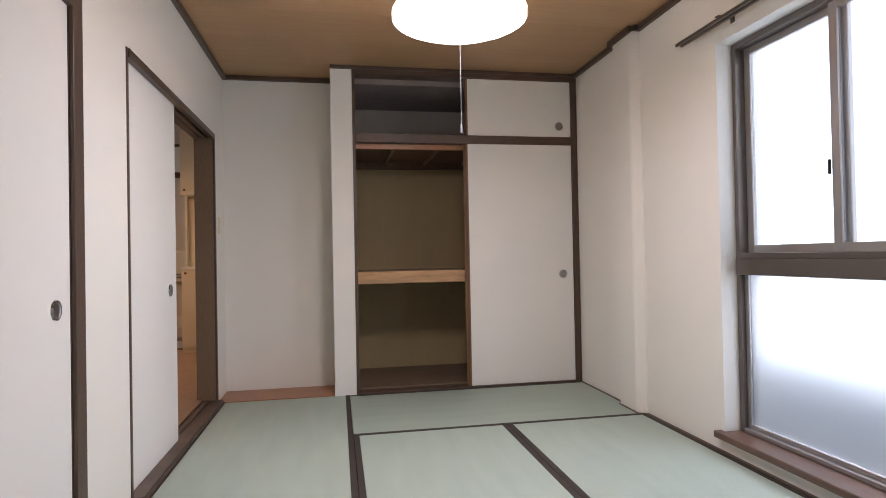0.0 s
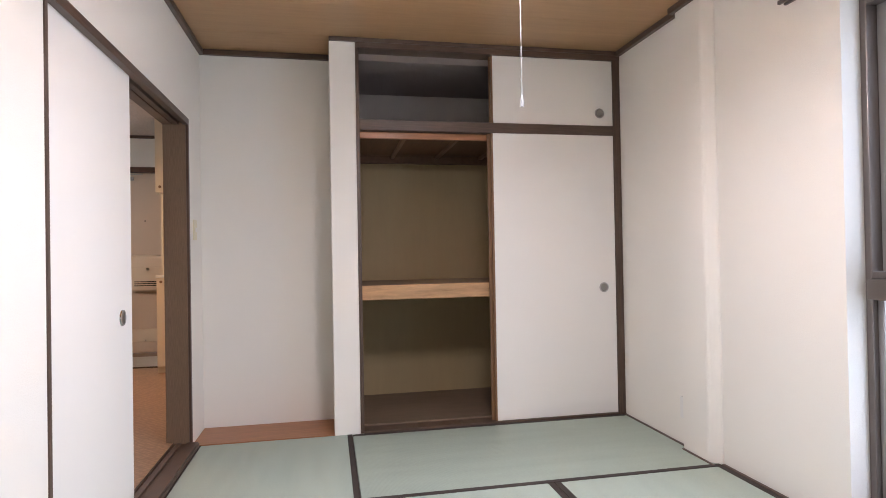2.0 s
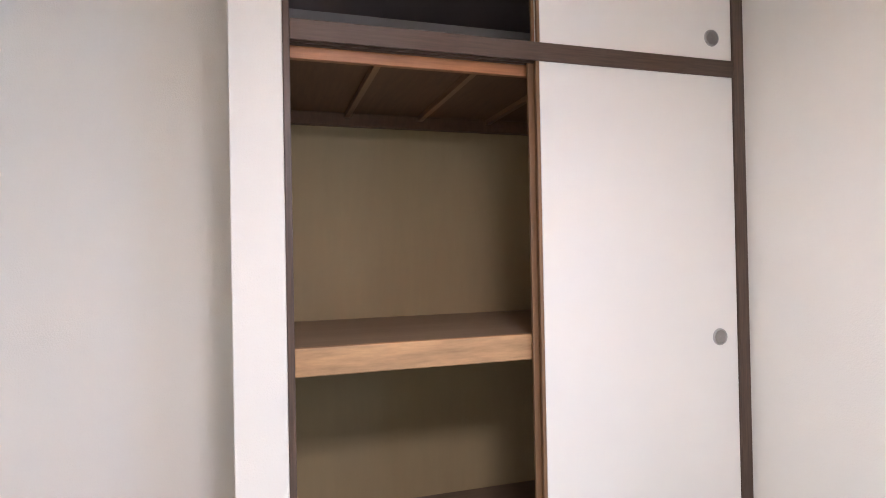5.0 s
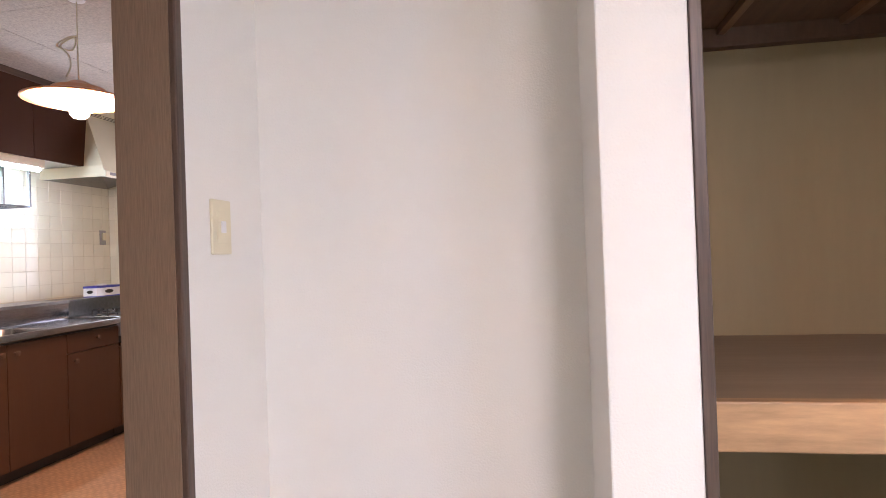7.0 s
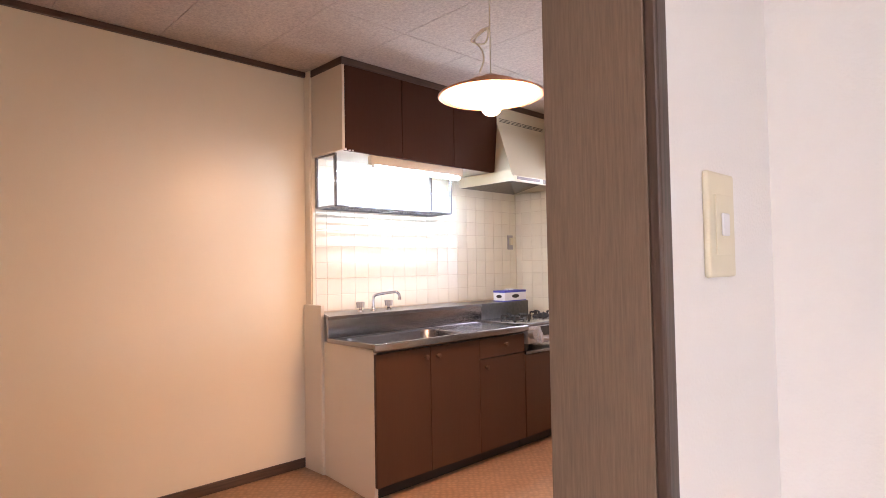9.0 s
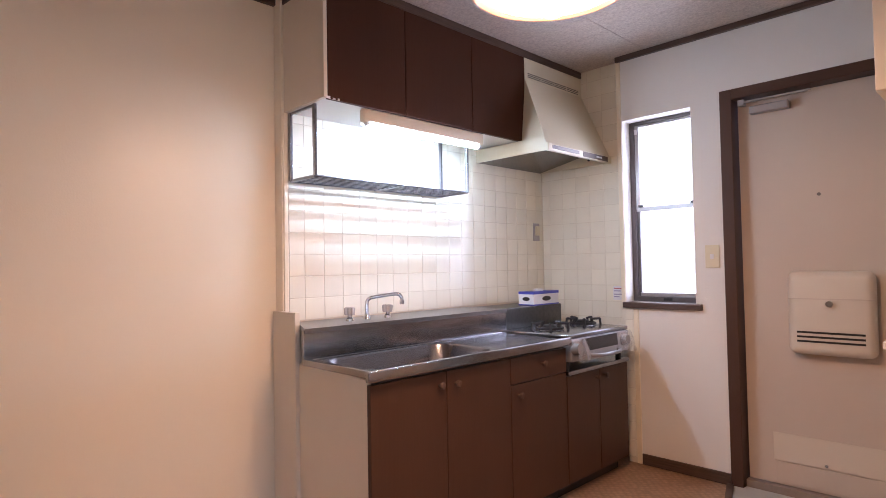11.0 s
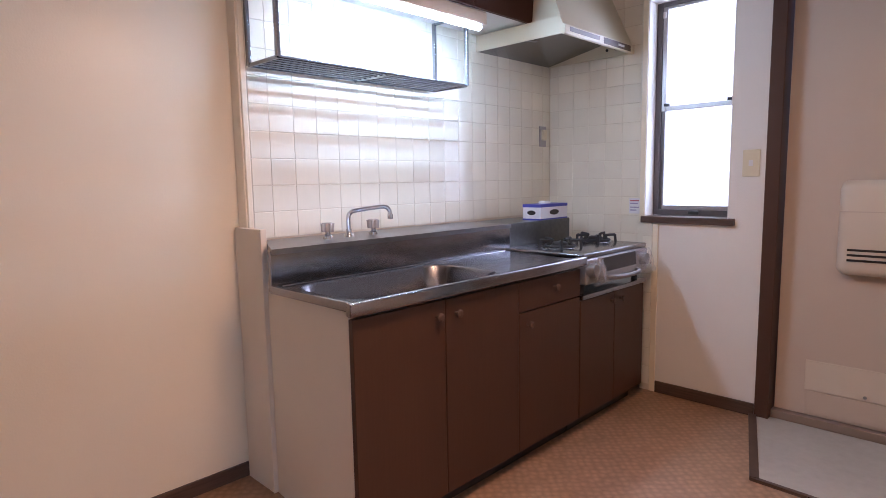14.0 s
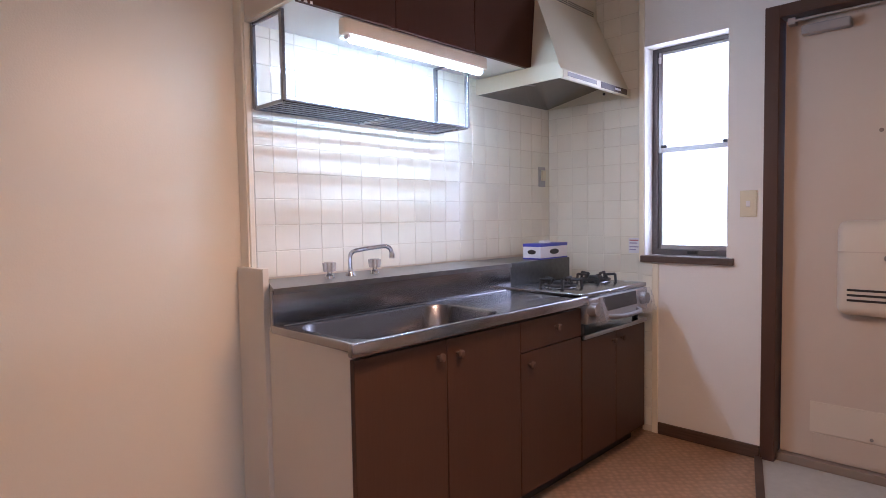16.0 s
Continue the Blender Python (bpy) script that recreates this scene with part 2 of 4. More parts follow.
SILLWOOD = mat("window_sill_wood", (0.13, 0.072, 0.05), 0.35, vary=0.12, scale=4, grain=0.25, grain_scale=30, stretch=(3, 0.2, 3))
STEEL = mat("stainless_steel", (0.30, 0.293, 0.305), 0.2, metal=1.0, vary=0.08, scale=5, grain=0.08, grain_scale=60, stretch=(4, 0.4, 1), rvary=0.06)
CHROME = mat("chrome", (0.55, 0.55, 0.56), 0.12, metal=1.0, vary=0.04, scale=10)
PULL = mat("round_pull_metal", (0.36, 0.34, 0.33), 0.28, metal=1.0, vary=0.1, scale=30)
CABDOOR = mat("brown_laminate", (0.069, 0.0315, 0.0165), 0.42, spec=0.3, vary=0.12, scale=2, grain=0.06, grain_scale=50, stretch=(3, 3, 0.1))
CABDARK = mat("upper_door_laminate", (0.066, 0.0265, 0.0145), 0.5, spec=0.12, vary=0.10, scale=2, grain=0.05, grain_scale=50, stretch=(3, 3, 0.1))
CREAM = mat("cream_laminate", (0.76, 0.675, 0.53), 0.5, vary=0.05, scale=3, bump=0.1, bump_scale=60)
WHITEB = mat("white_laminate", (0.78, 0.78, 0.74), 0.45, vary=0.03, scale=4)
HOOD = mat("hood_enamel", (0.72, 0.66, 0.49), 0.35, vary=0.04, scale=4)
TILE = random_tint(mat("cream_wall_tile", (0.87, 0.835, 0.70), 0.08, vary=0.03, scale=12, spec=0.45), 0.05)
GROUT = mat("tile_grout", (0.70, 0.64, 0.51), 0.85, vary=0.1, scale=20)
BLACK = mat("cast_iron", (0.02, 0.02, 0.021), 0.5, vary=0.2, scale=20)
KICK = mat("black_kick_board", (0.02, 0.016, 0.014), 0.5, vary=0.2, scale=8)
STEELDOOR = mat("painted_steel_door", (0.63, 0.525, 0.425), 0.42, vary=0.03, scale=2.5, bump=0.08, bump_scale=60)
PLASTIC = mat("ivory_plastic", (0.75, 0.68, 0.49), 0.35, vary=0.04, scale=20)
BOXWHITE = mat("letter_box_enamel", (0.72, 0.63, 0.51), 0.35, vary=0.03, scale=6)
VINYL = vinyl_floor()
GENKAN = mat("entrance_floor_vinyl", (0.50, 0.49, 0.45), 0.45, vary=0.10, scale=5, grain=0.06, grain_scale=25)
KCEIL = mat("fissured_ceiling_board", (0.52, 0.45, 0.39), 0.9, vary=0.05, scale=2, grain=0.22, grain_scale=80, bump=1.0, bump_scale=90)
CARD = mat("printed_card_white", (0.78, 0.78, 0.80), 0.5, vary=0.03, scale=10)
CARDBLUE = mat("card_blue_print_and_glow", (0.06, 0.07, 0.42), 0.45, vary=0.08, scale=10)
SHADE = mat("peach_lamp_shade", (0.68, 0.38, 0.24), 0.4, vary=0.05, scale=10)
WHITEPL = mat("white_plastic", (0.8, 0.79, 0.77), 0.4, vary=0.03, scale=20)
BAG = mat("clear_plastic_film", (0.72, 0.71, 0.72), 0.22, vary=0.05, scale=30, bump=0.3, bump_scale=60)
see_through(BAG, 0.78)
STOVE = mat("stove_silver_paint", (0.27, 0.26, 0.258), 0.32, metal=0.5, vary=0.06, scale=10)
STOVEG = mat("stove_dark_glass", (0.02, 0.02, 0.022), 0.1, vary=0.1, scale=10)
GROUND = mat("outside_ground", (0.36, 0.39, 0.35), 0.9, vary=0.3, scale=3)
PANE = glass("clear_pane", (0.95, 0.97, 0.97), 0.12)
FROST = glass("frosted_pane", (0.90, 0.92, 0.93), 0.62)
LAMPWHITE = glow("lamp_diffuser", (1.0, 0.975, 0.955), LAMP_T)
TUBE = glow("fluorescent_tube", (0.69, 0.93, 1.0), LAMP_F)
BULB = glow("warm_bulb", (1.0, 0.60, 0.30), LAMP_K)
MILK = translucent("milky_lamp_shade", (0.82, 0.81, 0.79), 0.56)
KNOBM = mat("dull_knob", (0.095, 0.058, 0.042), 0.6, spec=0.2, vary=0.1, scale=40)
RACKM = mat("rack_chrome", (0.30, 0.31, 0.34), 0.22, metal=1.0, vary=0.08, scale=12)
REDINK = mat("faded_red_print", (0.45, 0.14, 0.16), 0.6, vary=0.1, scale=60)
INK = mat("faded_print", (0.36, 0.34, 0.46), 0.6, vary=0.1, scale=60)
STOVETOP = mat("stove_top_steel", (0.26, 0.255, 0.26), 0.24, metal=1.0, vary=0.1, scale=6)

DOORFRAME = mat("brown_painted_steel", (0.092, 0.048, 0.032), 0.5, spec=0.25, vary=0.08, scale=4, bump=0.06, bump_scale=80)
BRONZE = mat("dark_bronze_frame", (0.13, 0.118, 0.115), 0.35, metal=0.5, vary=0.1, scale=8)
CLEARTAP = mat("clear_tap_plastic", (0.62, 0.61, 0.60), 0.18, metal=0.4, vary=0.1, scale=60)
CORD = mat("pull_cord_grey", (0.30, 0.30, 0.31), 0.7, vary=0.05, scale=20)
# Dull steel, its colour darkened for the dark stove reflected in it
LEDGESTEEL = mat("dull_steel_stove_reflection", (0.13, 0.127, 0.122), 0.33, metal=1.0, vary=0.2, scale=6, grain=0.15, grain_scale=40)
TOPLEDGE = mat("worn_ledge_steel", (0.24, 0.235, 0.24), 0.3, metal=1.0, vary=0.12, scale=6, grain=0.12, grain_scale=50, stretch=(4, 0.4, 1))
BASIN = mat("basin_steel", (0.25, 0.243, 0.25), 0.27, metal=1.0, vary=0.08, scale=5, grain=0.1, grain_scale=60, stretch=(4, 0.4, 1))
THRESH = mat("threshold_metal", (0.34, 0.27, 0.22), 0.4, metal=0.4, vary=0.1, scale=8)

# ---------- main dimensions ----------
ZC = 2.38            # ceilings
SEAM = -0.452        # first joint of the ceiling boards
ZK = 0.03            # kitchen floor
XR = 2.69            # east wall of the matted room
YS = -4.9            # south end
XT, XP = -2.735, -2.80  # tiled wall and plain wall of the kitchen
YN = 3.11            # kitchen wall with window and entrance
YT = 3.18            # tiled end of that wall
XW = -0.126          # kitchen face of the wall between the rooms

# ---------- setting: matted room ----------
bm = B()
box(bm, XW - 0.05, XR + 0.3, YS - 0.2, 1.0, -0.16, -0.055)
structure("floor_slab", bm, GROUT, "plain sub-floor under the straw mats", "floor")
bm = B()
box(bm, -3.2, XW + 0.03, -2.3, YN + 0.2, -0.12, ZK)
structure("floor_kitchen", bm, VINYL, "pinkish tan sheet vinyl kitchen floor with small woven print", "floor")

bm = B()
box(bm, 0, XR + 0.25, YS, 0.0, ZC + 0.006, ZC + 0.1)
for k in range(12):
    y1 = SEAM - 0.455 * (k - 1)
    box(bm, 0, XR + 0.25, max(YS, y1 - 0.4535), min(-0.002, y1), ZC, ZC + 0.006)
box(bm, 0, 0.80, 0.0, 0.36, ZC, ZC + 0.1)
box(bm, 0.80, XR + 0.25, 0.0, 0.95, ZC + 0.03, ZC + 0.1)
structure("ceiling_matted_room", bm, CEILWOOD, "orange-brown wood-grain ceiling boards", "ceiling")
bm = B()
box(bm, -3.2, XW, -2.3, YN + 0.2, ZC + 0.006, ZC + 0.1)
for i in range(4):
    for k in range(13):
        x0, y0 = XW - 0.002 - 0.91 * (i + 1), -2.3 + 0.455 * k
        box(bm, max(x0 + 0.0015, -3.2), x0 + 0.9085, y0 + 0.0015, min(y0 + 0.4535, YN + 0.2), ZC, ZC + 0.006)
structure("ceiling_kitchen", bm, KCEIL, "off-white fissured board kitchen ceiling", "ceiling")

# wall between matted room and kitchen, with two openings
O1, O0 = -0.006, -1.668      # sliding-door opening
Q1, Q0 = -2.13, -3.80        # second sliding-door opening
bm = B()
box(bm, XW, 0, 0.018, YN, 0 - 0.05, ZC)
box(bm, XW, 0, O0 - 0.0, 0.018, 1.865, ZC)
box(bm, XW, 0, Q1, O0, -0.05, ZC)
box(bm, XW, 0, Q0, Q1, 1.89, ZC)
box(bm, XW, 0, YS, Q0, -0.05, ZC)
structure("wall_west", bm, PAPER, "off-white papered wall with two sliding-door openings", "wall")

# niche back wall and closet shell
bm = B()
box(bm, 0, 0.80, 0.343, 0.45, -0.05, ZC)
structure("wall_niche", bm, PAPER, "off-white papered back wall of a shallow niche", "wall")
bm = B()
box(bm, 0.800, 0.955, 0.0, 0.95, -0.05, ZC, 0.004)
structure("wall_pillar", bm, PAPER, "white papered pillar wall beside the closet", "wall")
bm = B()
box(bm, 0.955, XR + 0.02, 0.86, 0.95, -0.05, 1.81)
box(bm, 2.68, XR + 0.1, 0.0, 0.86, -0.05, ZC)
structure("wall_closet", bm, PLY, "olive-brown plywood lining at the back of the closet", "wall")
bm = B()
box(bm, 0.955, XR + 0.02, 0.86, 0.95, 1.81, ZC + 0.03)
structure("wall_closet_top", bm, GREYWALL, "grey lining at the back of the top closet", "wall")

# east wall with window opening and pilaster
W0, W1, WB, WT = -2.86, -1.665, 0.10, 2.005
bm = B()
box(bm, XR - 0.012, XR + 0.24, -0.70, 0.0, -0.05, ZC)
box(bm, XR, XR + 0.24, W1, -0.70, -0.05, ZC)
box(bm, XR, XR + 0.24, W0, W1, WT, ZC)
box(bm, XR, XR + 0.24, W0, W1, -0.05, WB - 0.035)
box(bm, XR, XR + 0.24, YS, W0, -0.05, ZC)
structure("wall_east", bm, PAPER, "off-white papered wall with a tall window", "wall")
bm = B()
prism(bm, [(XR + 0.01, -0.70), (2.637, -0.70), (2.637, -0.895), (2.640, -0.908), (2.648, -0.920), (2.662, -0.934), (2.680, -0.948), (XR + 0.01, -0.952)], 0.0, ZC)
structure("wall_pilaster", bm, PAPER, "narrow white papered pilaster with a rounded edge", "wall")
bm = B()
box(bm, -0.3, XR + 0.3, YS - 0.1, YS, -0.05, ZC)
structure("wall_south", bm, PAPER, "plain off-white papered wall", "wall")

# dark trim under the ceiling
def trim(name, boxes, material=DARKH, label="dark brown wooden moulding under the ceiling"):
    bm = B()
    for b in boxes:
        box(bm, *b, 0.003)
    return structure(name, bm, material, label, "trim")

trim("trim_west", [(0, 0.028, YS, 0.343, ZC - 0.035, ZC - 0.001)])
trim("trim_niche", [(0.028, 0.80, 0.315, 0.343, ZC - 0.035, ZC - 0.001)])
trim("trim_east", [(XR - 0.04, XR - 0.012, -0.70, -0.002, ZC - 0.035, ZC - 0.001), (2.609, 2.637, -0.96, -0.672, ZC - 0.035, ZC - 0.001),
                   (XR - 0.028, XR, YS, -0.955, ZC - 0.035, ZC - 0.001), (2.637, XR - 0.028, -0.98, -0.955, ZC - 0.035, ZC - 0.001),
                   (2.637, XR - 0.04, -0.70, -0.672, ZC - 0.035, ZC - 0.001)])
trim("trim_floor_east", [(XR - 0.03, XR - 0.012, -0.70, -0.004, -0.03, 0.004), (2.622, 2.637, -0.955, -0.70, -0.03, 0.004), (XR - 0.018, XR, YS, -0.955, -0.03, 0.004)],
     label="dark wooden edging strip along the mats")
trim("trim_floor_west", [(0.0, 0.022, YS, Q1, -0.03, 0.006), (0.0, 0.022, Q1, O0 - 0.03, -0.03, 0.006)], label="dark wooden edging strip along the mats")

# niche board
bm = B()
box(bm, 0.002, 0.80, 0.0, 0.343, -0.03, 0.004, 0.002)
tagged(part("niche_floor_board", bm, ORANGEWOOD), "orange-brown varnished board on the niche floor", "board")


# ---------- setting: sliding-door frames ----------
def sliding_frame(name, y0, y1, post_near, post_far, z0, z1, label):
    """A frame of threshold, head with grooves and two posts, set in the west wall."""
    e = thing(name, label, "door frame", kind="structure")
    x0, x1 = XW - 0.004, 0.004
    bm = B()
    box(bm, x0, x1 - 0.012, y1 - post_far, y1 + 0.0235, -0.03, z1, 0.001)
    part("post", bm, JAMB, e)
    bm = B()
    box(bm, x1 - 0.012, x1 + 0.002, y1 - post_far, y1 + 0.024, -0.03, z1, 0.003)
    part("casing", bm, DARK, e)
    bm = B()
    box(bm, x0, x1, y0 - post_near, y0 + 0.0, -0.03, z1, 0.003)
    part("post", bm, DARK, e)
    bm = B()
    box(bm, x0, x1 + 0.004, y0, y1 - post_far, z0 + 0.018, z1, 0.002)
    for a, b in ((x0, -0.080), (-0.074, -0.045), (-0.020, x1 + 0.004)):
        box(bm, a, b, y0, y1 - post_far, z0, z0 + 0.018)
    part("head_rail", bm, DARKH, e)
    bm = B()
    box(bm, x0, 0.045, y0, y1 - post_far, -0.03, 0.018, 0.002)
    for a, b in ((x0, -0.088), (-0.076, -0.050), (-0.022, 0.040)):
        box(bm, a, b, y0, y1 - post_far, 0.018, 0.026, 0.001)
    part("threshold", bm, DARKH, e)
    return e

sliding_frame("door_frame_1", O0, O1, 0.022, 0.0, 1.828, 1.865, "dark brown grooved wooden frame for sliding doors")
sliding_frame("door_frame_2", Q0, Q1, 0.05, 0.05, 1.815, 1.89, "dark brown wooden frame beside the second sliding door")


def pull_cup(parent, centre, axis, r=0.032):
    """Round recessed finger pull: rim and dished bottom."""
    bm = B()
    s = 1 if axis == "x" else -1
    lathe(bm, [(r * 0.80, 0.0005 * s), (r * 0.82, 0.005 * s), (r * 0.96, 0.005 * s), (r * 1.02, 0.0 * s)], centre, 28, axis)
    part("pull_rim", bm, CHROME, parent, "bright metal ring", smooth=True)
    bm = B()
    lathe(bm, [(r * 0.81, 0.0045 * s), (r * 0.74, 0.0022 * s), (r * 0.6, 0.0012 * s), (r * 0.3, 0.0006 * s), (0.0005, 0.0005 * s)], centre, 28, axis)
    part("pull_dish", bm, PULL, parent, "dark polished metal cup", smooth=True)


def fusuma(name, x0, x1, y0, y1, z0, z1, face, pull, label, edge=0.006, group=""):
    """A papered sliding door: core, thin lacquered rim strips and a pull."""
    e = thing(name, label, "sliding door", group)
    bm = B()
    box(bm, x0, x1, y0, y1, z0, z1, 0.002)
    part("panel", bm, FUSUMA, e)
    bm = B()
    if face == "x":
        box(bm, x0 + 0.003, x1 - 0.003, y0 - edge, y0, z0, z1)
        part("edge_strip", bm, DARK, e)
        bm = B()
        box(bm, x0 + 0.003, x1 - 0.003, y1, y1 + edge, z0, z1)
        part("edge_strip", bm, DARK, e)
        if pull:
            pull_cup(e, (x1, *pull), "x")
    else:
        box(bm, x0 - edge, x0, y0 + 0.003, y1 - 0.003, z0, z1)
        part("edge_strip", bm, DOOREDGE, e)
        if pull:
            pull_cup(e, (pull[0], y0, pull[1]), "y")
    return e

fusuma("sliding_door", -0.044, -0.022, O0 + 0.006, -0.900, 0.026, 1.838, "x", (-1.015, 0.835), "white papered sliding door half open, round metal pull", group="kitchen sliding doors")
fusuma("sliding_door", -0.073, -0.051, O0 + 0.012, -0.912, 0.026, 1.838, "x", None, "white papered sliding door stacked behind another", group="kitchen sliding doors")
fusuma("sliding_door", -0.030, -0.008, -3.04, -2.187, 0.026, 1.825, "x", (-2.285, 0.843), "white papered sliding door closed against a brown post", group="side sliding doors")
fusuma("sliding_door", -0.073, -0.051, -3.79, -2.98, 0.026, 1.825, "x", None, "white papered sliding door behind its neighbour", group="side sliding doors")

# ---------- closet front ----------
closet = thing("closet_frame", "dark brown wooden closet frame with rails and posts", "closet frame", kind="structure")
bm = B(); box(bm, 0.955, 0.976, -0.004, 0.12, 0.0, 2.353, 0.002); part("post", bm, DARK, closet)
bm = B(); box(bm, 2.630, 2.678, -0.010, 0.12, 0.0, 2.375, 0.003); part("post", bm, DARK, closet)
bm = B(); box(bm, 0.956, 2.678, -0.012, 0.10, 2.318, 2.354, 0.003); part("top_rail", bm, DARKH, closet)
bm = B(); box(bm, 0.80, 2.678, -0.018, 0.10, 2.354, 2.3785, 0.003); part("cornice", bm, DARKH, closet)
bm = B(); box(bm, 0.976, 2.630, -0.008, 0.0, 1.824, 1.888, 0.002); box(bm, 0.976, 2.630, 0.0, 0.05, 1.838, 1.88)
for a in (0.020, 0.044):
    box(bm, 0.976, 2.630, a, a + 0.006, 1.824, 1.838)
part("middle_rail", bm, DARKH, closet)
bm = B(); box(bm, 0.976, 2.630, -0.012, 0.10, -0.03, 0.012, 0.002); part("bottom_rail", bm, DARKH, closet)

closet_in = thing("closet_interior", "brown plywood closet interior with a deep middle shelf", "closet", kind="structure")
bm = B(); box(bm, 0.957, 2.68, 0.10, 0.86, -0.03, 0.022); part("closet_floor", bm, FLOORPLY, closet_in)
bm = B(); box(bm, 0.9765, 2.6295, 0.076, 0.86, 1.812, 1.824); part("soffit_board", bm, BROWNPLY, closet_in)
for x in (1.26, 1.60, 1.94, 2.28):
    bm = B(); box(bm, x - 0.012, x + 0.012, 0.077, 0.82, 1.790, 1.812, 0.002); part("batten", bm, DOOREDGE, closet_in)
bm = B(); box(bm, 0.976, 2.63, 0.052, 0.076, 1.786, 1.845, 0.002); part("beam", bm, ORANGEWOOD, closet_in, "reddish wooden edge beam")
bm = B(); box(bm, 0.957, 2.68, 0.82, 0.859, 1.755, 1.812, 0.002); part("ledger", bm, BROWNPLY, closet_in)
bm = B(); box(bm, 0.9765, 2.6295, 0.101, 0.86, 1.845, 1.862); part("top_closet_floor", bm, GREYWALL, closet_in)
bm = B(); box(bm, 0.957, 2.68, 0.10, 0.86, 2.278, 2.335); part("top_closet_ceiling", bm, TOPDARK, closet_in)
bm = B(); box(bm, 0.956, 0.9595, 0.10, 0.86, 0.02, 1.81); part("side_lining", bm, PLY, closet_in)
bm = B(); box(bm, 2.672, 2.6795, 0.12, 0.86, 0.02, 1.81); part("side_lining", bm, PLY, closet_in)

shelf = thing("closet_shelf", "deep closet shelf with pale pine front edge", "shelf")
bm = B(); box(bm, 0.9765, 2.6295, 0.085, 0.86, 0.862, 0.878); part("shelf_board", bm, SHELFTOP, shelf, "weathered plywood board")
bm = B(); box(bm, 0.9765, 2.6295, 0.055, 0.085, 0.791, 0.881, 0.004); part("front_edge", bm, SHELFWOOD, shelf, "pale pine front edge with worn patches")

fusuma("closet_door", 1.808, 2.628, 0.0, 0.020, 0.013, 1.826, "y", (2.544, 0.832), "white papered closet door with round metal pull", 0.012, "closet sliding doors")
fusuma("closet_door", 1.806, 2.622, 0.026, 0.043, 0.013, 1.826, "y", None, "white papered closet door slid behind another", 0.028, "closet sliding doors")
fusuma("top_closet_door", 1.812, 2.628, 0.0, 0.018, 1.889, 2.316, "y", (2.535, 1.971), "small white papered top closet door with round pull", 0.010, "top closet doors")
fusuma("top_closet_door", 1.806, 2.622, 0.028, 0.046, 1.889, 2.316, "y", None, "small white papered top closet door slid aside", 0.010, "top closet doors")

# ---------- tatami ----------
def tatami(x0, x1, y0, y1, along):
    """A straw mat: rush cover and two cloth borders on its long sides."""
    e = thing("tatami_mat", "pale green woven rush tatami mat with dark cloth borders", "tatami mat", "tatami mats on the floor")
    g, h = 0.0012, 0.031
    bm = B()
    if along == "y":
        box(bm, x0 + h, x1 - h, y0 + g, y1 - g, -0.055, 0.0, 0.002)
    else:
        box(bm, x0 + g, x1 - g, y0 + h, y1 - h, -0.055, 0.0, 0.002)
    part("rush_cover", bm, TATY if along == "y" else TATX_SHADED, e)
    for k in (0, 1):
        bm = B()
        if along == "y":
            a = (x0 + g, x0 + h) if k == 0 else (x1 - h, x1 - g)
            box(bm, *a, y0 + g, y1 - g, -0.055, 0.0015, 0.0015)
        else:
            a = (y0 + g, y0 + h) if k == 0 else (y1 - h, y1 - g)
            box(bm, x0 + g, x1 - g, *a, -0.055, 0.0015, 0.0015)
        part("cloth_border", bm, HERI, e)

tatami(0.022, 0.905, -1.80, -0.004, "y")
tatami(0.905, 2.672, -0.968, -0.012, "x")
tatami(0.905, 1.790, -2.75, -0.968, "y")
tatami(1.790, 2.672, -2.75, -0.968, "y")
tatami(0.022, 0.905, -3.60, -1.80, "y")
tatami(0.905, 2.672, -3.60, -2.75, "x")
tatami(0.022, 1.79, -4.49, -3.60, "x")
tatami(1.79, 2.672, -4.9, -3.60, "y")
tatami(0.022, 1.79, -4.9, -4.49, "x")

# ---------- window of the matted room ----------
win = thing("window_1", "bronze aluminium sliding window over a frosted fixed pane", "window", kind="structure")
FX0, FX1 = 2.785, 2.86
def bar(parent, name, b, material=ALU, bevel=0.003):
    bm = B(); box(bm, *b, bevel); return part(name, bm, material, parent)
bar(win, "window_frame", (FX0 - 0.01, FX1, W1 - 0.028, W1, WB, WT))
bar(win, "window_frame", (FX0 - 0.01, FX1, W0, W0 + 0.028, WB, WT))
bar(win, "window_frame", (FX0 - 0.01, FX1, W0 + 0.028, W1 - 0.028, WT - 0.03, WT))
bar(win, "window_frame", (FX0 - 0.01, FX1, W0 + 0.028, W1 - 0.028, WB, WB + 0.02), ALUL)
bar(win, "transom", (FX0 - 0.035, FX1, W0 + 0.028, W1 - 0.028, 0.868, 0.945))
bar(win, "transom_lip", (FX0 - 0.012, FX0 + 0.01, W0 + 0.03, W1 - 0.03, 0.945, 0.972))
# fixed lower pane
bar(win, "pane_bead", (FX0 + 0.012, FX0 + 0.04, W1 - 0.055, W1 - 0.028, WB + 0.02, 0.868), ALUL)
bar(win, "pane_bead", (FX0 + 0.012, FX0 + 0.04, W0 + 0.028, W0 + 0.055, WB + 0.02, 0.868), ALUL)
bar(win, "pane_bead", (FX0 + 0.012, FX0 + 0.04, W0 + 0.055, W1 - 0.055, WB + 0.02, WB + 0.04), ALUL)
bm = B(); box(bm, FX0 + 0.022, FX0 + 0.028, W0 + 0.055, W1 - 0.055, WB + 0.04, 0.868)
part("pane", bm, FROST, win, "frosted glass").visible_shadow = False
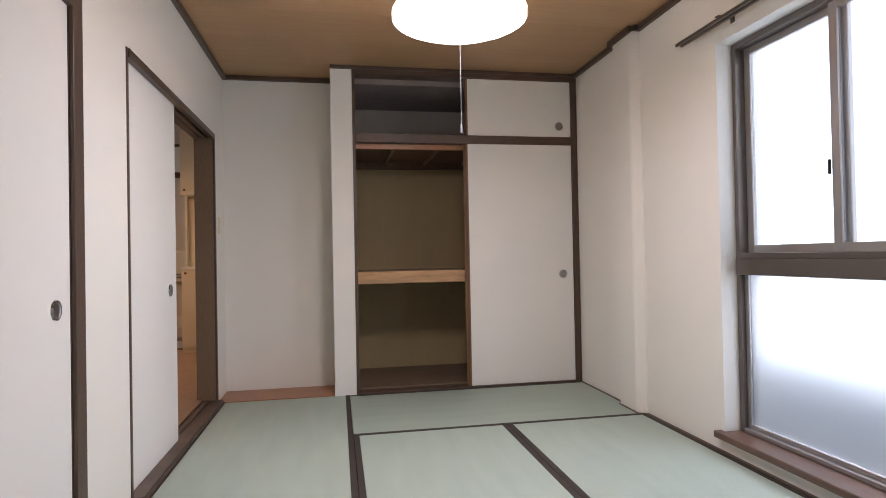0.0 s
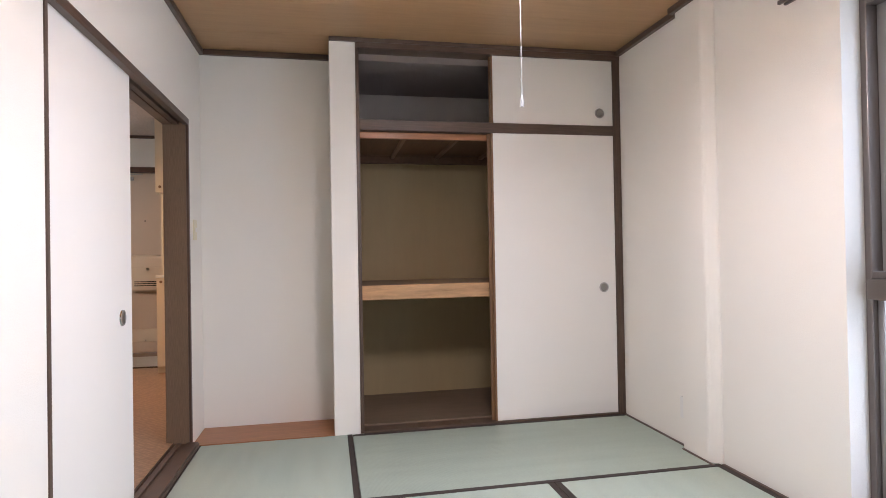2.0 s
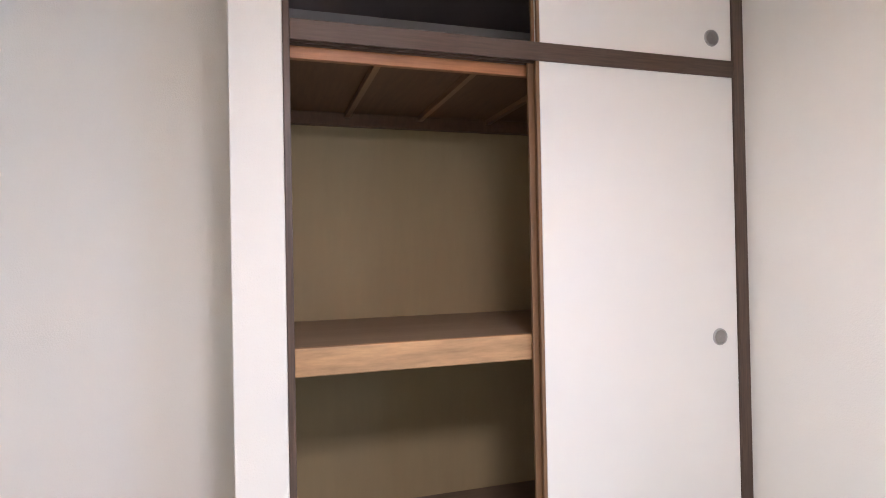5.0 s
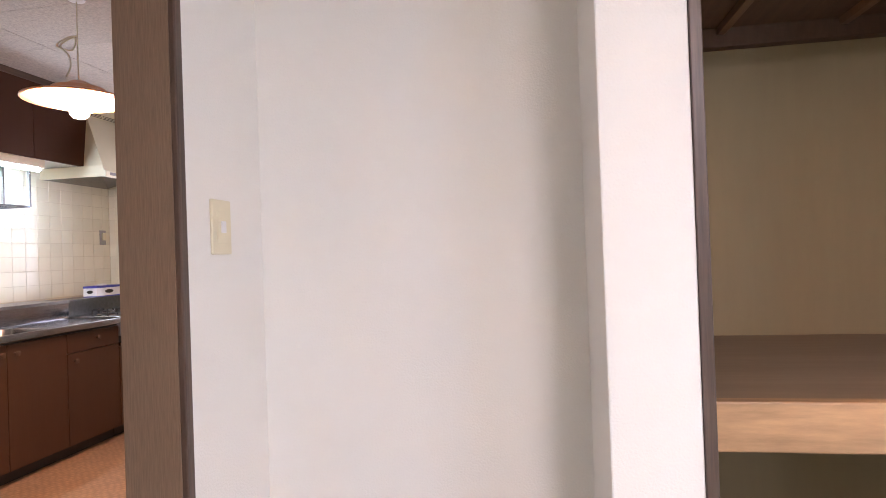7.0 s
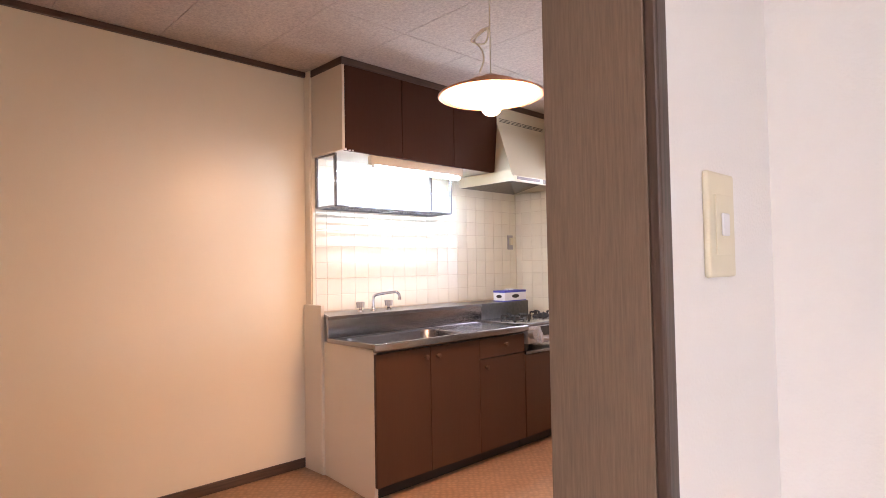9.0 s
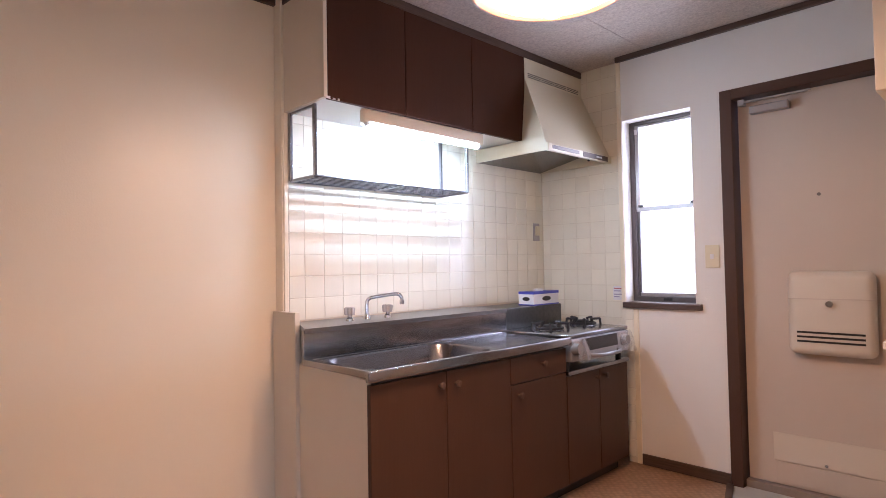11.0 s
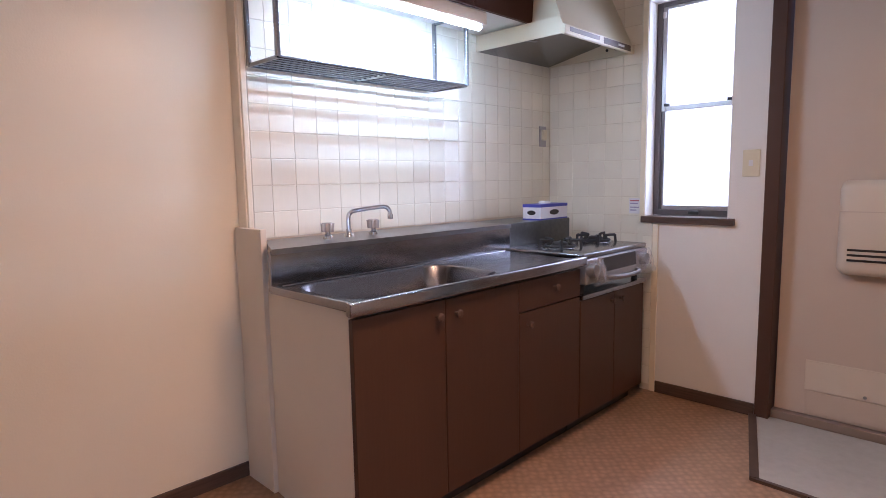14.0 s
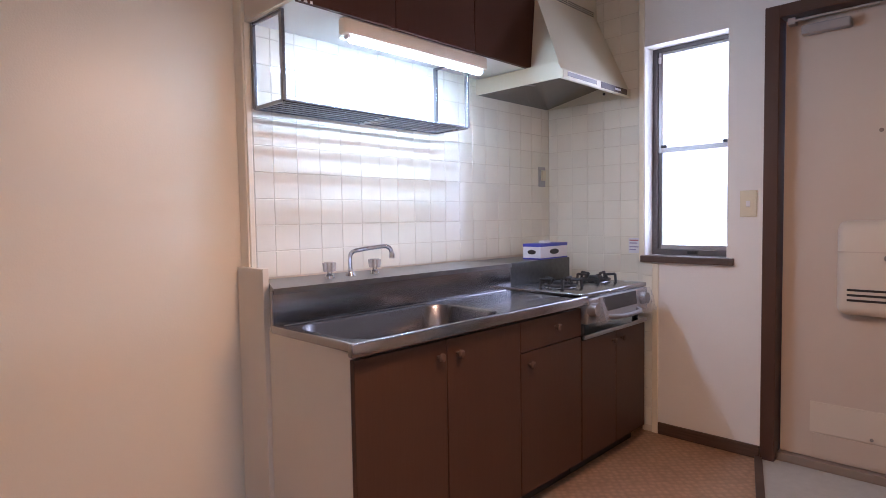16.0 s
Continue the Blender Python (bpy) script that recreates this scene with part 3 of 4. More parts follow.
# two sliding sashes
def sash(x, y0, y1, tall, name="sash"):
    s = part(name, box(B(), x, x + 0.022, y0, y0 + 0.042, 0.972, 1.975, 0.003), ALUL, win)
    bar(s, "stile", (x, x + 0.022, y1 - 0.042, y1, 0.972, 1.975), ALUL)
    bar(s, "rail", (x, x + 0.022, y0 + 0.042, y1 - 0.042, 0.972, 1.01), ALUL)
    bar(s, "rail", (x, x + 0.022, y0 + 0.042, y1 - 0.042, 1.94, 1.975), ALUL)
    bm = B(); box(bm, x + 0.009, x + 0.013, y0 + 0.042, y1 - 0.042, 1.01, 1.94)
    part("pane", bm, PANE, s).visible_shadow = False
    return s
sash(FX0 + 0.036, -2.285, W1 - 0.030, 1)
s2 = sash(FX0 + 0.008, W0 + 0.030, -2.222, 1)
bm = B(); box(bm, FX0 - 0.006, FX0 + 0.008, -2.2220, -2.2145, 1.285, 1.345, 0.003)
part("latch", bm, BLACK, s2, "dark crescent latch")
bm = B(); box(bm, 2.650, FX0 + 0.002, W0 - 0.03, W1 + 0.035, WB - 0.034, WB - 0.001, 0.006)
part("window_sill", bm, SILLWOOD, win, "reddish brown varnished wooden sill")

# curtain rail over the window
rail = thing("curtain_rail", "dark grey double metal curtain rail above the window", "curtain rail")
for k, x in enumerate((2.615, 2.645)):
    bm = B(); box(bm, x - 0.007, x + 0.007, -3.1, -1.45, 2.066, 2.082, 0.003)
    part("rail", bm, ALU, rail)
for y in (-1.80, -2.4, -3.0):
    bm = B(); box(bm, 2.60, 2.6895, y - 0.012, y + 0.012, 2.082, 2.088, 0.002); box(bm, 2.684, 2.6895, y - 0.014, y + 0.014, 2.06, 2.11, 0.002)
    part("bracket", bm, ALU, rail)

# outside the windows
bm = B(); box(bm, 2.98, 60, -60, 60, -0.5, -0.4)
structure("ground", bm, GROUND, "dull grey-green ground outside the window", "ground")

# ---------- ceiling lamp of the matted room ----------
LX, LY = 1.35, -1.88
lamp = thing("pendant_lamp", "round white fluorescent pendant lamp switched on, with pull cord", "lamp")
bm = B(); lathe(bm, [(0.001, 1.938), (0.15, 1.940), (0.232, 1.951), (0.269, 1.966), (0.271, 1.972)], (LX, LY, 0), 48)
part("diffuser", bm, LAMPWHITE, lamp, "glowing white diffuser", smooth=True)
bm = B(); lathe(bm, [(0.273, 1.966), (0.280, 1.97), (0.280, 1.996), (0.25, 2.04), (0.12, 2.08), (0.05, 2.10), (0.001, 2.102)], (LX, LY, 0), 48)
part("shade", bm, MILK, lamp, smooth=True)
bm = B(); tube(bm, (LX, LY, 2.10), (LX, LY, 2.365), 0.005); part("cable", bm, WHITEPL, lamp)
bm = B(); lathe(bm, [(0.001, 2.345), (0.04, 2.35), (0.045, 2.379)], (LX, LY, 0), 24); part("ceiling_rose", bm, WHITEPL, lamp, smooth=True)
bm = B(); tube(bm, (LX, LY, 1.53), (LX, LY, 1.939), 0.0010, seg=6); part("pull_cord", bm, CORD, lamp)
bm = B(); lathe(bm, [(0.0015, 1.530), (0.003, 1.527), (0.0045, 1.512), (0.005, 1.497), (0.0005, 1.495)], (LX, LY, 0), 12); part("cord_knob", bm, CORD, lamp, smooth=True)


# ---------- switches ----------
def switch_plate(wall, u, z, label, w=0.072, h=0.12):
    """Ivory plate with a rocker; wall 'x' faces +x at x=0, 'y' faces -y at the kitchen's north wall."""
    e = thing("light_switch", label, "switch")
    bm, b2, b3 = B(), B(), B()
    if wall == "x":
        box(bm, 0.0, 0.008, u - w / 2, u + w / 2, z - h / 2, z + h / 2, 0.003)
        box(b2, 0.008, 0.0095, u - 0.022, u + 0.022, z - 0.034, z + 0.034, 0.0006)
        box(b3, 0.0095, 0.013, u - 0.009, u + 0.009, z - 0.013, z + 0.013, 0.0015)
    else:
        box(bm, u - w / 2, u + w / 2, YN - 0.008, YN, z - h / 2, z + h / 2, 0.003)
        box(b2, u - 0.022, u + 0.022, YN - 0.0095, YN - 0.008, z - 0.034, z + 0.034, 0.0006)
        box(b3, u - 0.009, u + 0.009, YN - 0.013, YN - 0.0095, z - 0.013, z + 0.013, 0.0015)
    part("plate", bm, PLASTIC, e)
    part("insert", b2, PLASTIC, e)
    part("rocker", b3, WHITEPL, e, "small white rocker")
    return e

switch_plate("x", 0.143, 1.235, "ivory plastic light switch on the papered wall", 0.076, 0.12)
switch_plate("y", -1.613, 1.195, "ivory plastic light switch between window and door")

outlet = thing("wall_outlet", "white plastic socket plate low on the papered wall", "outlet")
bm = B(); box(bm, XR - 0.020, XR - 0.012, -0.690, -0.620, 0.145, 0.262, 0.003); part("plate", bm, WHITEPL, outlet)
bm = B(); box(bm, XR - 0.0215, XR - 0.020, -0.675, -0.635, 0.17, 0.237, 0.001); part("socket_face", bm, WHITEPL, outlet)

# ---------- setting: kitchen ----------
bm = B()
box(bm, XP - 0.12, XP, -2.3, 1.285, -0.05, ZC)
structure("wall_kitchen_plain", bm, KPAPER, "smooth papered kitchen wall with warm lamp light in its colour", "wall")
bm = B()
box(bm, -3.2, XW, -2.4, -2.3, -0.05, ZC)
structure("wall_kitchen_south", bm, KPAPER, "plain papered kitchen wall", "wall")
bm = B()
box(bm, XP - 0.12, XT + 0.0015, 1.285, YN + 0.1, -0.05, ZC)
wall_tiles = structure("wall_kitchen_tiled", bm, GROUT, "kitchen wall of square glazed cream tiles", "wall")
bm = B()
box(bm, XP, XT - 0.004, 1.262, 1.285, ZK, ZC, 0.003)
box(bm, XT - 0.03, XT + 0.004, 1.268, 1.288, 0.93, 1.86, 0.003)
structure("trim_tile_edge", bm, KPAPER, "pale corner strip at the edge of the tiles", "trim")

# north wall with window and entrance
N0, N1, NB, NT = -2.105, -1.707, 0.945, 2.0
D0, D1, DT = -1.553, -0.62, 2.045
bm = B()
box(bm, XT - 0.1, -2.112, YT + 0.004, YN + 0.2, -0.05, ZC)
box(bm, -2.112, N0, YN, YN + 0.2, -0.05, ZC)
box(bm, N0, N1, YN, YN + 0.2, -0.05, NB - 0.03)
box(bm, N0, N1, YN, YN + 0.2, NT, ZC)
box(bm, N1, D0, YN, YN + 0.2, -0.05, ZC)
box(bm, D0, D1, YN, YN + 0.2, DT, ZC)
box(bm, D1, XW, YN, YN + 0.2, -0.05, ZC)
wall_n = structure("wall_kitchen_north", bm, PAPER, "papered kitchen wall with narrow window, tiles and entrance door", "wall")
bm = B()
box(bm, XT, -2.112, YT - 0.0015, YT + 0.004, 0.5, ZC)
box(bm, -2.112, -2.062, YN - 0.0035, YN - 0.0005, ZK, 0.90)
box(bm, XT, -2.112, YT - 0.0015, YT + 0.0039, ZK, 0.5)
part("grout_bed", bm, GROUT, wall_n)
bm = B(); box(bm, -2.134, -2.108, YN - 0.006, YT + 0.003, 0.915, ZC, 0.003); box(bm, -2.060, -2.030, YN - 0.010, YN - 0.0005, ZK, 0.905, 0.003)
structure("trim_tile_end", bm, KPAPER, "pale upright strip closing the tiles", "trim")

trim("trim_kitchen_west", [(XP, XP + 0.022, -2.3, 1.262, ZC - 0.032, ZC - 0.001)])
trim("trim_kitchen_north", [(-2.13, XW, YN - 0.022, YN, ZC - 0.032, ZC - 0.001)])
trim("trim_kitchen_east", [(XW - 0.022, XW, -2.3, YN - 0.022, ZC - 0.032, ZC - 0.001)])
trim("baseboard_west", [(XP, XP + 0.012, -2.3, 1.262, ZK, ZK + 0.055)], DARKH, "dark brown baseboard")
trim("baseboard_north", [(-2.028, D0 - 0.002, YN - 0.012, YN, ZK, ZK + 0.06)], DARKH, "dark brown baseboard")
trim("baseboard_east", [(XW - 0.012, XW, 0.02, 2.1, ZK, ZK + 0.055)], DARKH, "dark brown baseboard")

# narrow window
kw = thing("window_2", "narrow bronze aluminium kitchen window with two frosted panes", "window", kind="structure")
KY = YN + 0.085
bar(kw, "window_frame", (N0, N0 + 0.030, KY, KY + 0.06, NB, NT), BRONZE)
bar(kw, "window_frame", (N1 - 0.022, N1, KY, KY + 0.06, NB, NT), BRONZE)
bar(kw, "window_frame", (N0 + 0.03, N1 - 0.022, KY, KY + 0.06, NT - 0.022, NT), BRONZE)
bar(kw, "window_frame", (N0 + 0.03, N1 - 0.022, KY - 0.01, KY + 0.06, NB, NB + 0.03), BRONZE)
bar(kw, "inner_stile", (N0 + 0.030, N0 + 0.048, KY + 0.01, KY + 0.04, NB + 0.03, 1.470), BRONZE)
bar(kw, "inner_stile", (N0 + 0.030, N0 + 0.054, KY + 0.004, KY + 0.04, 1.470, NT - 0.022), ALUL)
bar(kw, "track", (N0 + 0.03, N1 - 0.022, KY + 0.006, KY + 0.012, NT - 0.034, NT - 0.022), ALUL, 0.001)
bar(kw, "bottom_rail", (N0 + 0.048, N1 - 0.022, KY - 0.004, KY + 0.02, NB + 0.03, NB + 0.052), ALUL)
bar(kw, "stop", (N0 + 0.032, N0 + 0.046, KY - 0.004, KY + 0.004, NT - 0.075, NT - 0.045), WHITEPL, 0.002)
bar(kw, "middle_rail", (N0 + 0.048, N1 - 0.022, KY + 0.008, KY + 0.04, 1.470, 1.496), ALUL)
for x in (N0 + 0.045, N1 - 0.05):
    bar(kw, "clip", (x, x + 0.028, KY - 0.002, KY + 0.012, 1.494, 1.508), BLACK, 0.002)
bar(kw, "lower_latch", (-1.915, -1.865, KY - 0.018, KY - 0.008, NB + 0.008, NB + 0.024), BLACK, 0.002)
for z0, z1 in ((NB + 0.052, 1.470), (1.496, NT - 0.034)):
    bm = B(); box(bm, N0 + 0.054, N1 - 0.022, KY + 0.022, KY + 0.027, z0, z1)
    part("pane", bm, FROST, kw, "frosted glass").visible_shadow = False
bm = B(); box(bm, -2.120, -1.672, YN - 0.022, KY + 0.002, NB - 0.034, NB - 0.001, 0.003)
part("window_sill", bm, DARKH, kw, "dark brown wooden sill")

# entrance door
df = thing("door_frame_3", "dark brown painted steel entrance door frame", "door frame", kind="structure")
bar(df, "jamb", (D0, D0 + 0.058, YN - 0.012, YN + 0.13, ZK - 0.03, DT), DOORFRAME)
bar(df, "jamb", (D1 - 0.058, D1, YN - 0.012, YN + 0.13, ZK - 0.03, DT), DOORFRAME)
bar(df, "head", (D0 + 0.058, D1 - 0.058, YN - 0.012, YN + 0.13, DT - 0.052, DT), DOORFRAME)
bar(df, "threshold", (D0 + 0.058, D1 - 0.058, YN + 0.03, YN + 0.13, -0.03, 0.070), THRESH)
DX0, DX1, DY = D0 + 0.064, D1 - 0.064, YN + 0.062
door = thing("entrance_door", "beige painted steel entrance door with letter box", "door")
bm = B(); box(bm, DX0, DX1, DY, DY + 0.04, 0.073, DT - 0.056, 0.003); part("door_leaf", bm, STEELDOOR, door)
bm = B(); box(bm, -1.275, -0.93, DY - 0.075, DY, 0.725, 1.115, 0.036, 5)
lb = part("letter_box", bm, BOXWHITE, door, "cream enamelled letter box", smooth=True)
bm = B(); box(bm, -1.270, -0.935, DY - 0.0765, DY - 0.072, 0.985, 0.989); part("lid_seam", bm, STEELDOOR, lb)
for z in (0.785, 0.806, 0.827):
    bm = B(); box(bm, -1.235, -0.97, DY - 0.0775, DY - 0.07, z, z + 0.009); part("slot", bm, KICK, lb, "dark slot")
bm = B(); tube(bm, (-1.10, DY - 0.089, 0.965), (-1.10, DY - 0.07, 0.965), 0.014, seg=20); part("knob", bm, CHROME, lb, smooth=True)
bm = B(); box(bm, -1.372, -0.80, DY - 0.006, DY, 0.19, 0.325, 0.002); part("kick_plate", bm, BOXWHITE, door, "pale plate above the letter slot")
bm = B(); box(bm, -1.366, -0.81, DY - 0.003, DY, 0.085, 0.186, 0.002); part("lower_plate", bm, STEELDOOR, door)
bm = B(); tube(bm, (-1.15, DY - 0.010, 0.205), (-1.15, DY, 0.205), 0.007, seg=12); part("screw_stud", bm, CHROME, door)
bm = B(); tube(bm, (-1.142, DY - 0.006, 1.478), (-1.142, DY, 1.478), 0.008, seg=16); part("peephole", bm, ALU, door)
bm = B(); box(bm, -1.42, -1.245, DY - 0.052, DY - 0.008, 1.905, 1.945, 0.006); part("closer_body", bm, ALUL, door, "grey door closer")
bm = B(); box(bm, -1.45, -1.15, DY - 0.058, DY - 0.042, 1.965, 1.975, 0.002); box(bm, -1.47, -1.44, DY - 0.058, DY - 0.02, 1.955, 1.985, 0.002)
part("closer_arm", bm, ALUL, door)

# entrance floor with dark edging
bm = B(); prism(bm, [(-1.553, 3.11), (-1.372, 2.49), (XW, 2.44), (XW, 3.135), (-1.495, 3.135)], ZK + 0.001, ZK + 0.005)
structure("floor_entrance", bm, GENKAN, "pale grey vinyl entrance floor", "floor")
def strip(bm, a, b, w, z0, z1):
    a, b = Vector((*a, 0)), Vector((*b, 0))
    s = Vector((-(b - a).y, (b - a).x, 0)).normalized() * w / 2
    return prism(bm, [tuple((a + s)[:2]), tuple((a - s)[:2]), tuple((b - s)[:2]), tuple((b + s)[:2])], z0, z1)
bm = B(); strip(bm, (-1.558, 3.098), (-1.372, 2.485), 0.032, ZK, ZK + 0.014)
structure("trim_entrance_side", bm, DARKH, "dark edging strip of the entrance floor", "trim")
bm = B(); strip(bm, (-1.382, 2.486), (XW, 2.435), 0.018, ZK, ZK + 0.012)
structure("trim_entrance_front", bm, DARKH, "dark edging strip of the entrance floor", "trim")

# ---------- sink cabinet ----------
CX = -2.045            # cabinet fronts
CY0, CY1, GY1 = 1.182, 2.388, 2.985
SY = 1.205             # cabinet side
def knob(parent, y, z):
    bm = B(); lathe(bm, [(0.006, 0.0), (0.005, 0.010), (0.013, 0.016), (0.014, 0.022), (0.009, 0.027), (0.0005, 0.028)], (CX + 0.001, y, z), 16, "x")
    part("knob", bm, KNOBM, parent, "small dull knob", smooth=True)

sink = thing("sink_cabinet", "brown laminate kitchen sink cabinet with cream side", "cabinet")
bm = B(); box(bm, -2.44, CX - 0.022, SY + 0.07, CY1, ZK + 0.075, 0.60); part("carcass", bm, KICK, sink)
bm = B(); prism(bm, [(CX - 0.021, SY), (CX - 0.021, SY + 0.018), (-2.595, SY + 0.065), (-2.595, SY + 0.05)], ZK, 0.780); part("side_panel", bm, CREAM, sink, "cream side panel")
bm = B(); box(bm, -2.20, CX - 0.062, SY + 0.034, CY1, ZK, ZK + 0.075); part("kick_board", bm, KICK, sink, "black kick board")
def front(parent, y0, y1, z0, z1, kn, name="door"):
    bm = B(); box(bm, CX - 0.020, CX, y0 + 0.002, y1 - 0.002, z0, z1, 0.002)
    d = part(name, bm, CABDOOR, parent)
    if kn:
        knob(d, *kn)
    return d
front(sink, SY - 0.002, 1.572, ZK + 0.075, 0.763, (1.530, 0.715))
front(sink, 1.572, 1.962, ZK + 0.075, 0.763, (1.618, 0.712))
front(sink, 1.962, CY1, ZK + 0.075, 0.6435, (2.012, 0.598))
front(sink, 1.962, CY1, 0.648, 0.763, (2.19, 0.715), "drawer")
# Black strip stands in for the shadow cast by the worktop lip
bm = B(); box(bm, CX - 0.034, CX - 0.012, SY + 0.02, CY1 - 0.002, 0.7635, 0.790); part("top_rail", bm, KICK, sink, "black strip for the shadow under the worktop lip")

top = thing("sink_worktop", "stainless steel sink worktop with deep basin and backsplash", "worktop")
SX0, SX1, SY0, SY1 = -2.405, -2.052, 1.226, 1.895      # basin
ZT = 0.815
def rounded(x0, x1, y0, y1, r, n=6):
    pts = []
    for cx, cy, a0 in ((x1 - r, y1 - r, 0), (x0 + r, y1 - r, 90), (x0 + r, y0 + r, 180), (x1 - r, y0 + r, 270)):
        for k in range(n + 1):
            a = radians(a0 + 90 * k / n)
            pts.append((cx + r * math.cos(a), cy + r * math.sin(a)))
    return pts
def basin_top(bm):
    """The sheet with its rounded hole and the pressed basin below it."""
    hole = rounded(SX0, SX1, SY0, SY1, 0.09)
    rings = [(hole, ZT - 0.004), (rounded(SX0 + 0.006, SX1 - 0.006, SY0 + 0.006, SY1 - 0.006, 0.085), ZT - 0.012),
             (rounded(SX0 + 0.02, SX1 - 0.02, SY0 + 0.02, SY1 - 0.02, 0.08), ZT - 0.165),
             (rounded(SX0 + 0.045, SX1 - 0.045, SY0 + 0.045, SY1 - 0.045, 0.06), ZT - 0.185)]
    vs = [[bm.verts.new((x, y, z)) for x, y in pts] for pts, z in rings]
    n = len(hole)
    for a, b in zip(vs, vs[1:]):
        for k in range(n):
            bm.faces.new((a[k], b[k], b[(k + 1) % n], a[(k + 1) % n]))
    bm.faces.new(vs[-1])
    # flat sheet around the hole, out to a rectangle
    x0, x1, y0, y1 = -2.44, -2.030, CY0 + 0.004, CY1
    outer = []
    cx, cy = (SX0 + SX1) / 2, (SY0 + SY1) / 2
    for (x, y) in hole:
        dx, dy = x - cx, y - cy
        t = min(((x1 if dx > 0 else x0) - cx) / dx if abs(dx) > 1e-6 else 9e9, ((y1 if dy > 0 else y0) - cy) / dy if abs(dy) > 1e-6 else 9e9)
        outer.append(bm.verts.new((cx + dx * t, cy + dy * t, ZT - 0.003)))
    for k in range(n):
        bm.faces.new((vs[0][k], vs[0][(k + 1) % n], outer[(k + 1) % n], outer[k]))
    for (px, py) in ((x0, y0), (x0, y1), (x1, y0), (x1, y1)):
        c = bm.verts.new((px, py, ZT - 0.003))
        for k in range(n):
            a, b = outer[k], outer[(k + 1) % n]
            if min(abs(a.co.x - px), abs(a.co.y - py)) < 1e-5 and min(abs(b.co.x - px), abs(b.co.y - py)) < 1e-5 and (abs(a.co.x - px) < 1e-5) != (abs(b.co.x - px) < 1e-5):
                bm.faces.new((a, b, c))
bm = B(); basin_top(bm); part("basin_sheet", bm, BASIN, top, smooth=True)
bm = B(); box(bm, -2.036, -2.012, CY0 - 0.006, CY1 + 0.004, 0.778, ZT + 0.002, 0.006, 3); part("front_lip", bm, STEEL, top, smooth=True)
bm = B(); box(bm, -2.44, -2.030, CY0 - 0.004, CY0 + 0.012, 0.792, ZT + 0.003, 0.004, 3); part("side_lip", bm, STEEL, top, smooth=True)
bm = B(); box(bm, -2.455, -2.437, CY0, CY1 + 0.03, ZT - 0.02, 0.928, 0.003); part("backsplash", bm, STEEL, top)
bm = B(); prism(bm, [(-2.432, CY0 + 0.004), (-2.432, CY1 + 0.03), (XT, CY1 + 0.03), (XT, 1.289), (-2.70, 1.289), (-2.70, 1.263), (-2.597, 1.263)], 0.915, 0.934); part("back_ledge", bm, TOPLEDGE, top)
bm = B(); bent(bm, [(-2.425, CY0 + 0.03, ZT - 0.002), (-2.425, CY1 - 0.03, ZT - 0.002)], 0.005, 8); part("rim_bead", bm, STEEL, top, smooth=True)
bm = B(); lathe(bm, [(0.055, 0), (0.045, 0.004), (0.012, 0.005), (0.0005, 0.008)], (-2.22, 1.40, ZT - 0.185), 28); part("drain", bm, CHROME, top, smooth=True)

fill = thing("filler_panel", "cream upright panel between wall and sink cabinet", "panel")
bm = B(); box(bm, XP + 0.013, -2.604, 1.240, 1.2615, ZK, 0.985, 0.003); part("board", bm, CREAM, fill)
bm = B(); box(bm, -2.6035, -2.598, 1.239, 1.2615, ZK, 0.986, 0.001); part("edge_strip", bm, CREAM, fill)

# taps on the ledge
def tap_handle(y):
    e = thing("tap_handle", "ribbed clear and chrome tap handle on the sink ledge", "tap", "sink taps")
    bm = B(); lathe(bm, [(0.018, 0.934), (0.017, 0.944), (0.010, 0.950), (0.010, 0.962)], (-2.575, y, 0), 20); part("stem", bm, CHROME, e, smooth=True)
    bm = B()
    for k in range(8):
        a = k * math.pi / 4
        tube(bm, (-2.575 + 0.016 * math.cos(a), y + 0.016 * math.sin(a), 0.960), (-2.575 + 0.018 * math.cos(a), y + 0.018 * math.sin(a), 0.992), 0.007, 0.008, 10)
    tube(bm, (-2.575, y, 0.960), (-2.575, y, 0.994), 0.018, 0.019, 20)
    part("handle", bm, CLEARTAP, e, "ribbed clear plastic", smooth=True)
tap_handle(1.497)
tap_handle(1.712)
sp = thing("sink_spout", "slim chrome swivel spout over the sink", "tap")
bm = B(); lathe(bm, [(0.02, 0.934), (0.018, 0.941), (0.011, 0.951), (0.011, 0.961)], (-2.585, 1.600, 0), 20); part("base", bm, CHROME, sp, smooth=True)
bm = B(); bent(bm, smooth_line([(-2.585, 1.600, 0.954), (-2.585, 1.600, 1.005), (-2.580, 1.607, 1.025), (-2.560, 1.625, 1.034), (-2.51, 1.695, 1.045), (-2.495, 1.715, 1.043), (-2.488, 1.724, 1.030), (-2.486, 1.726, 1.012)], 5), 0.0085)
part("spout_tube", bm, CHROME, sp, smooth=True)
bm = B(); tube(bm, (-2.486, 1.726, 0.998), (-2.486, 1.726, 1.016), 0.011, seg=16); part("nozzle", bm, CHROME, sp)

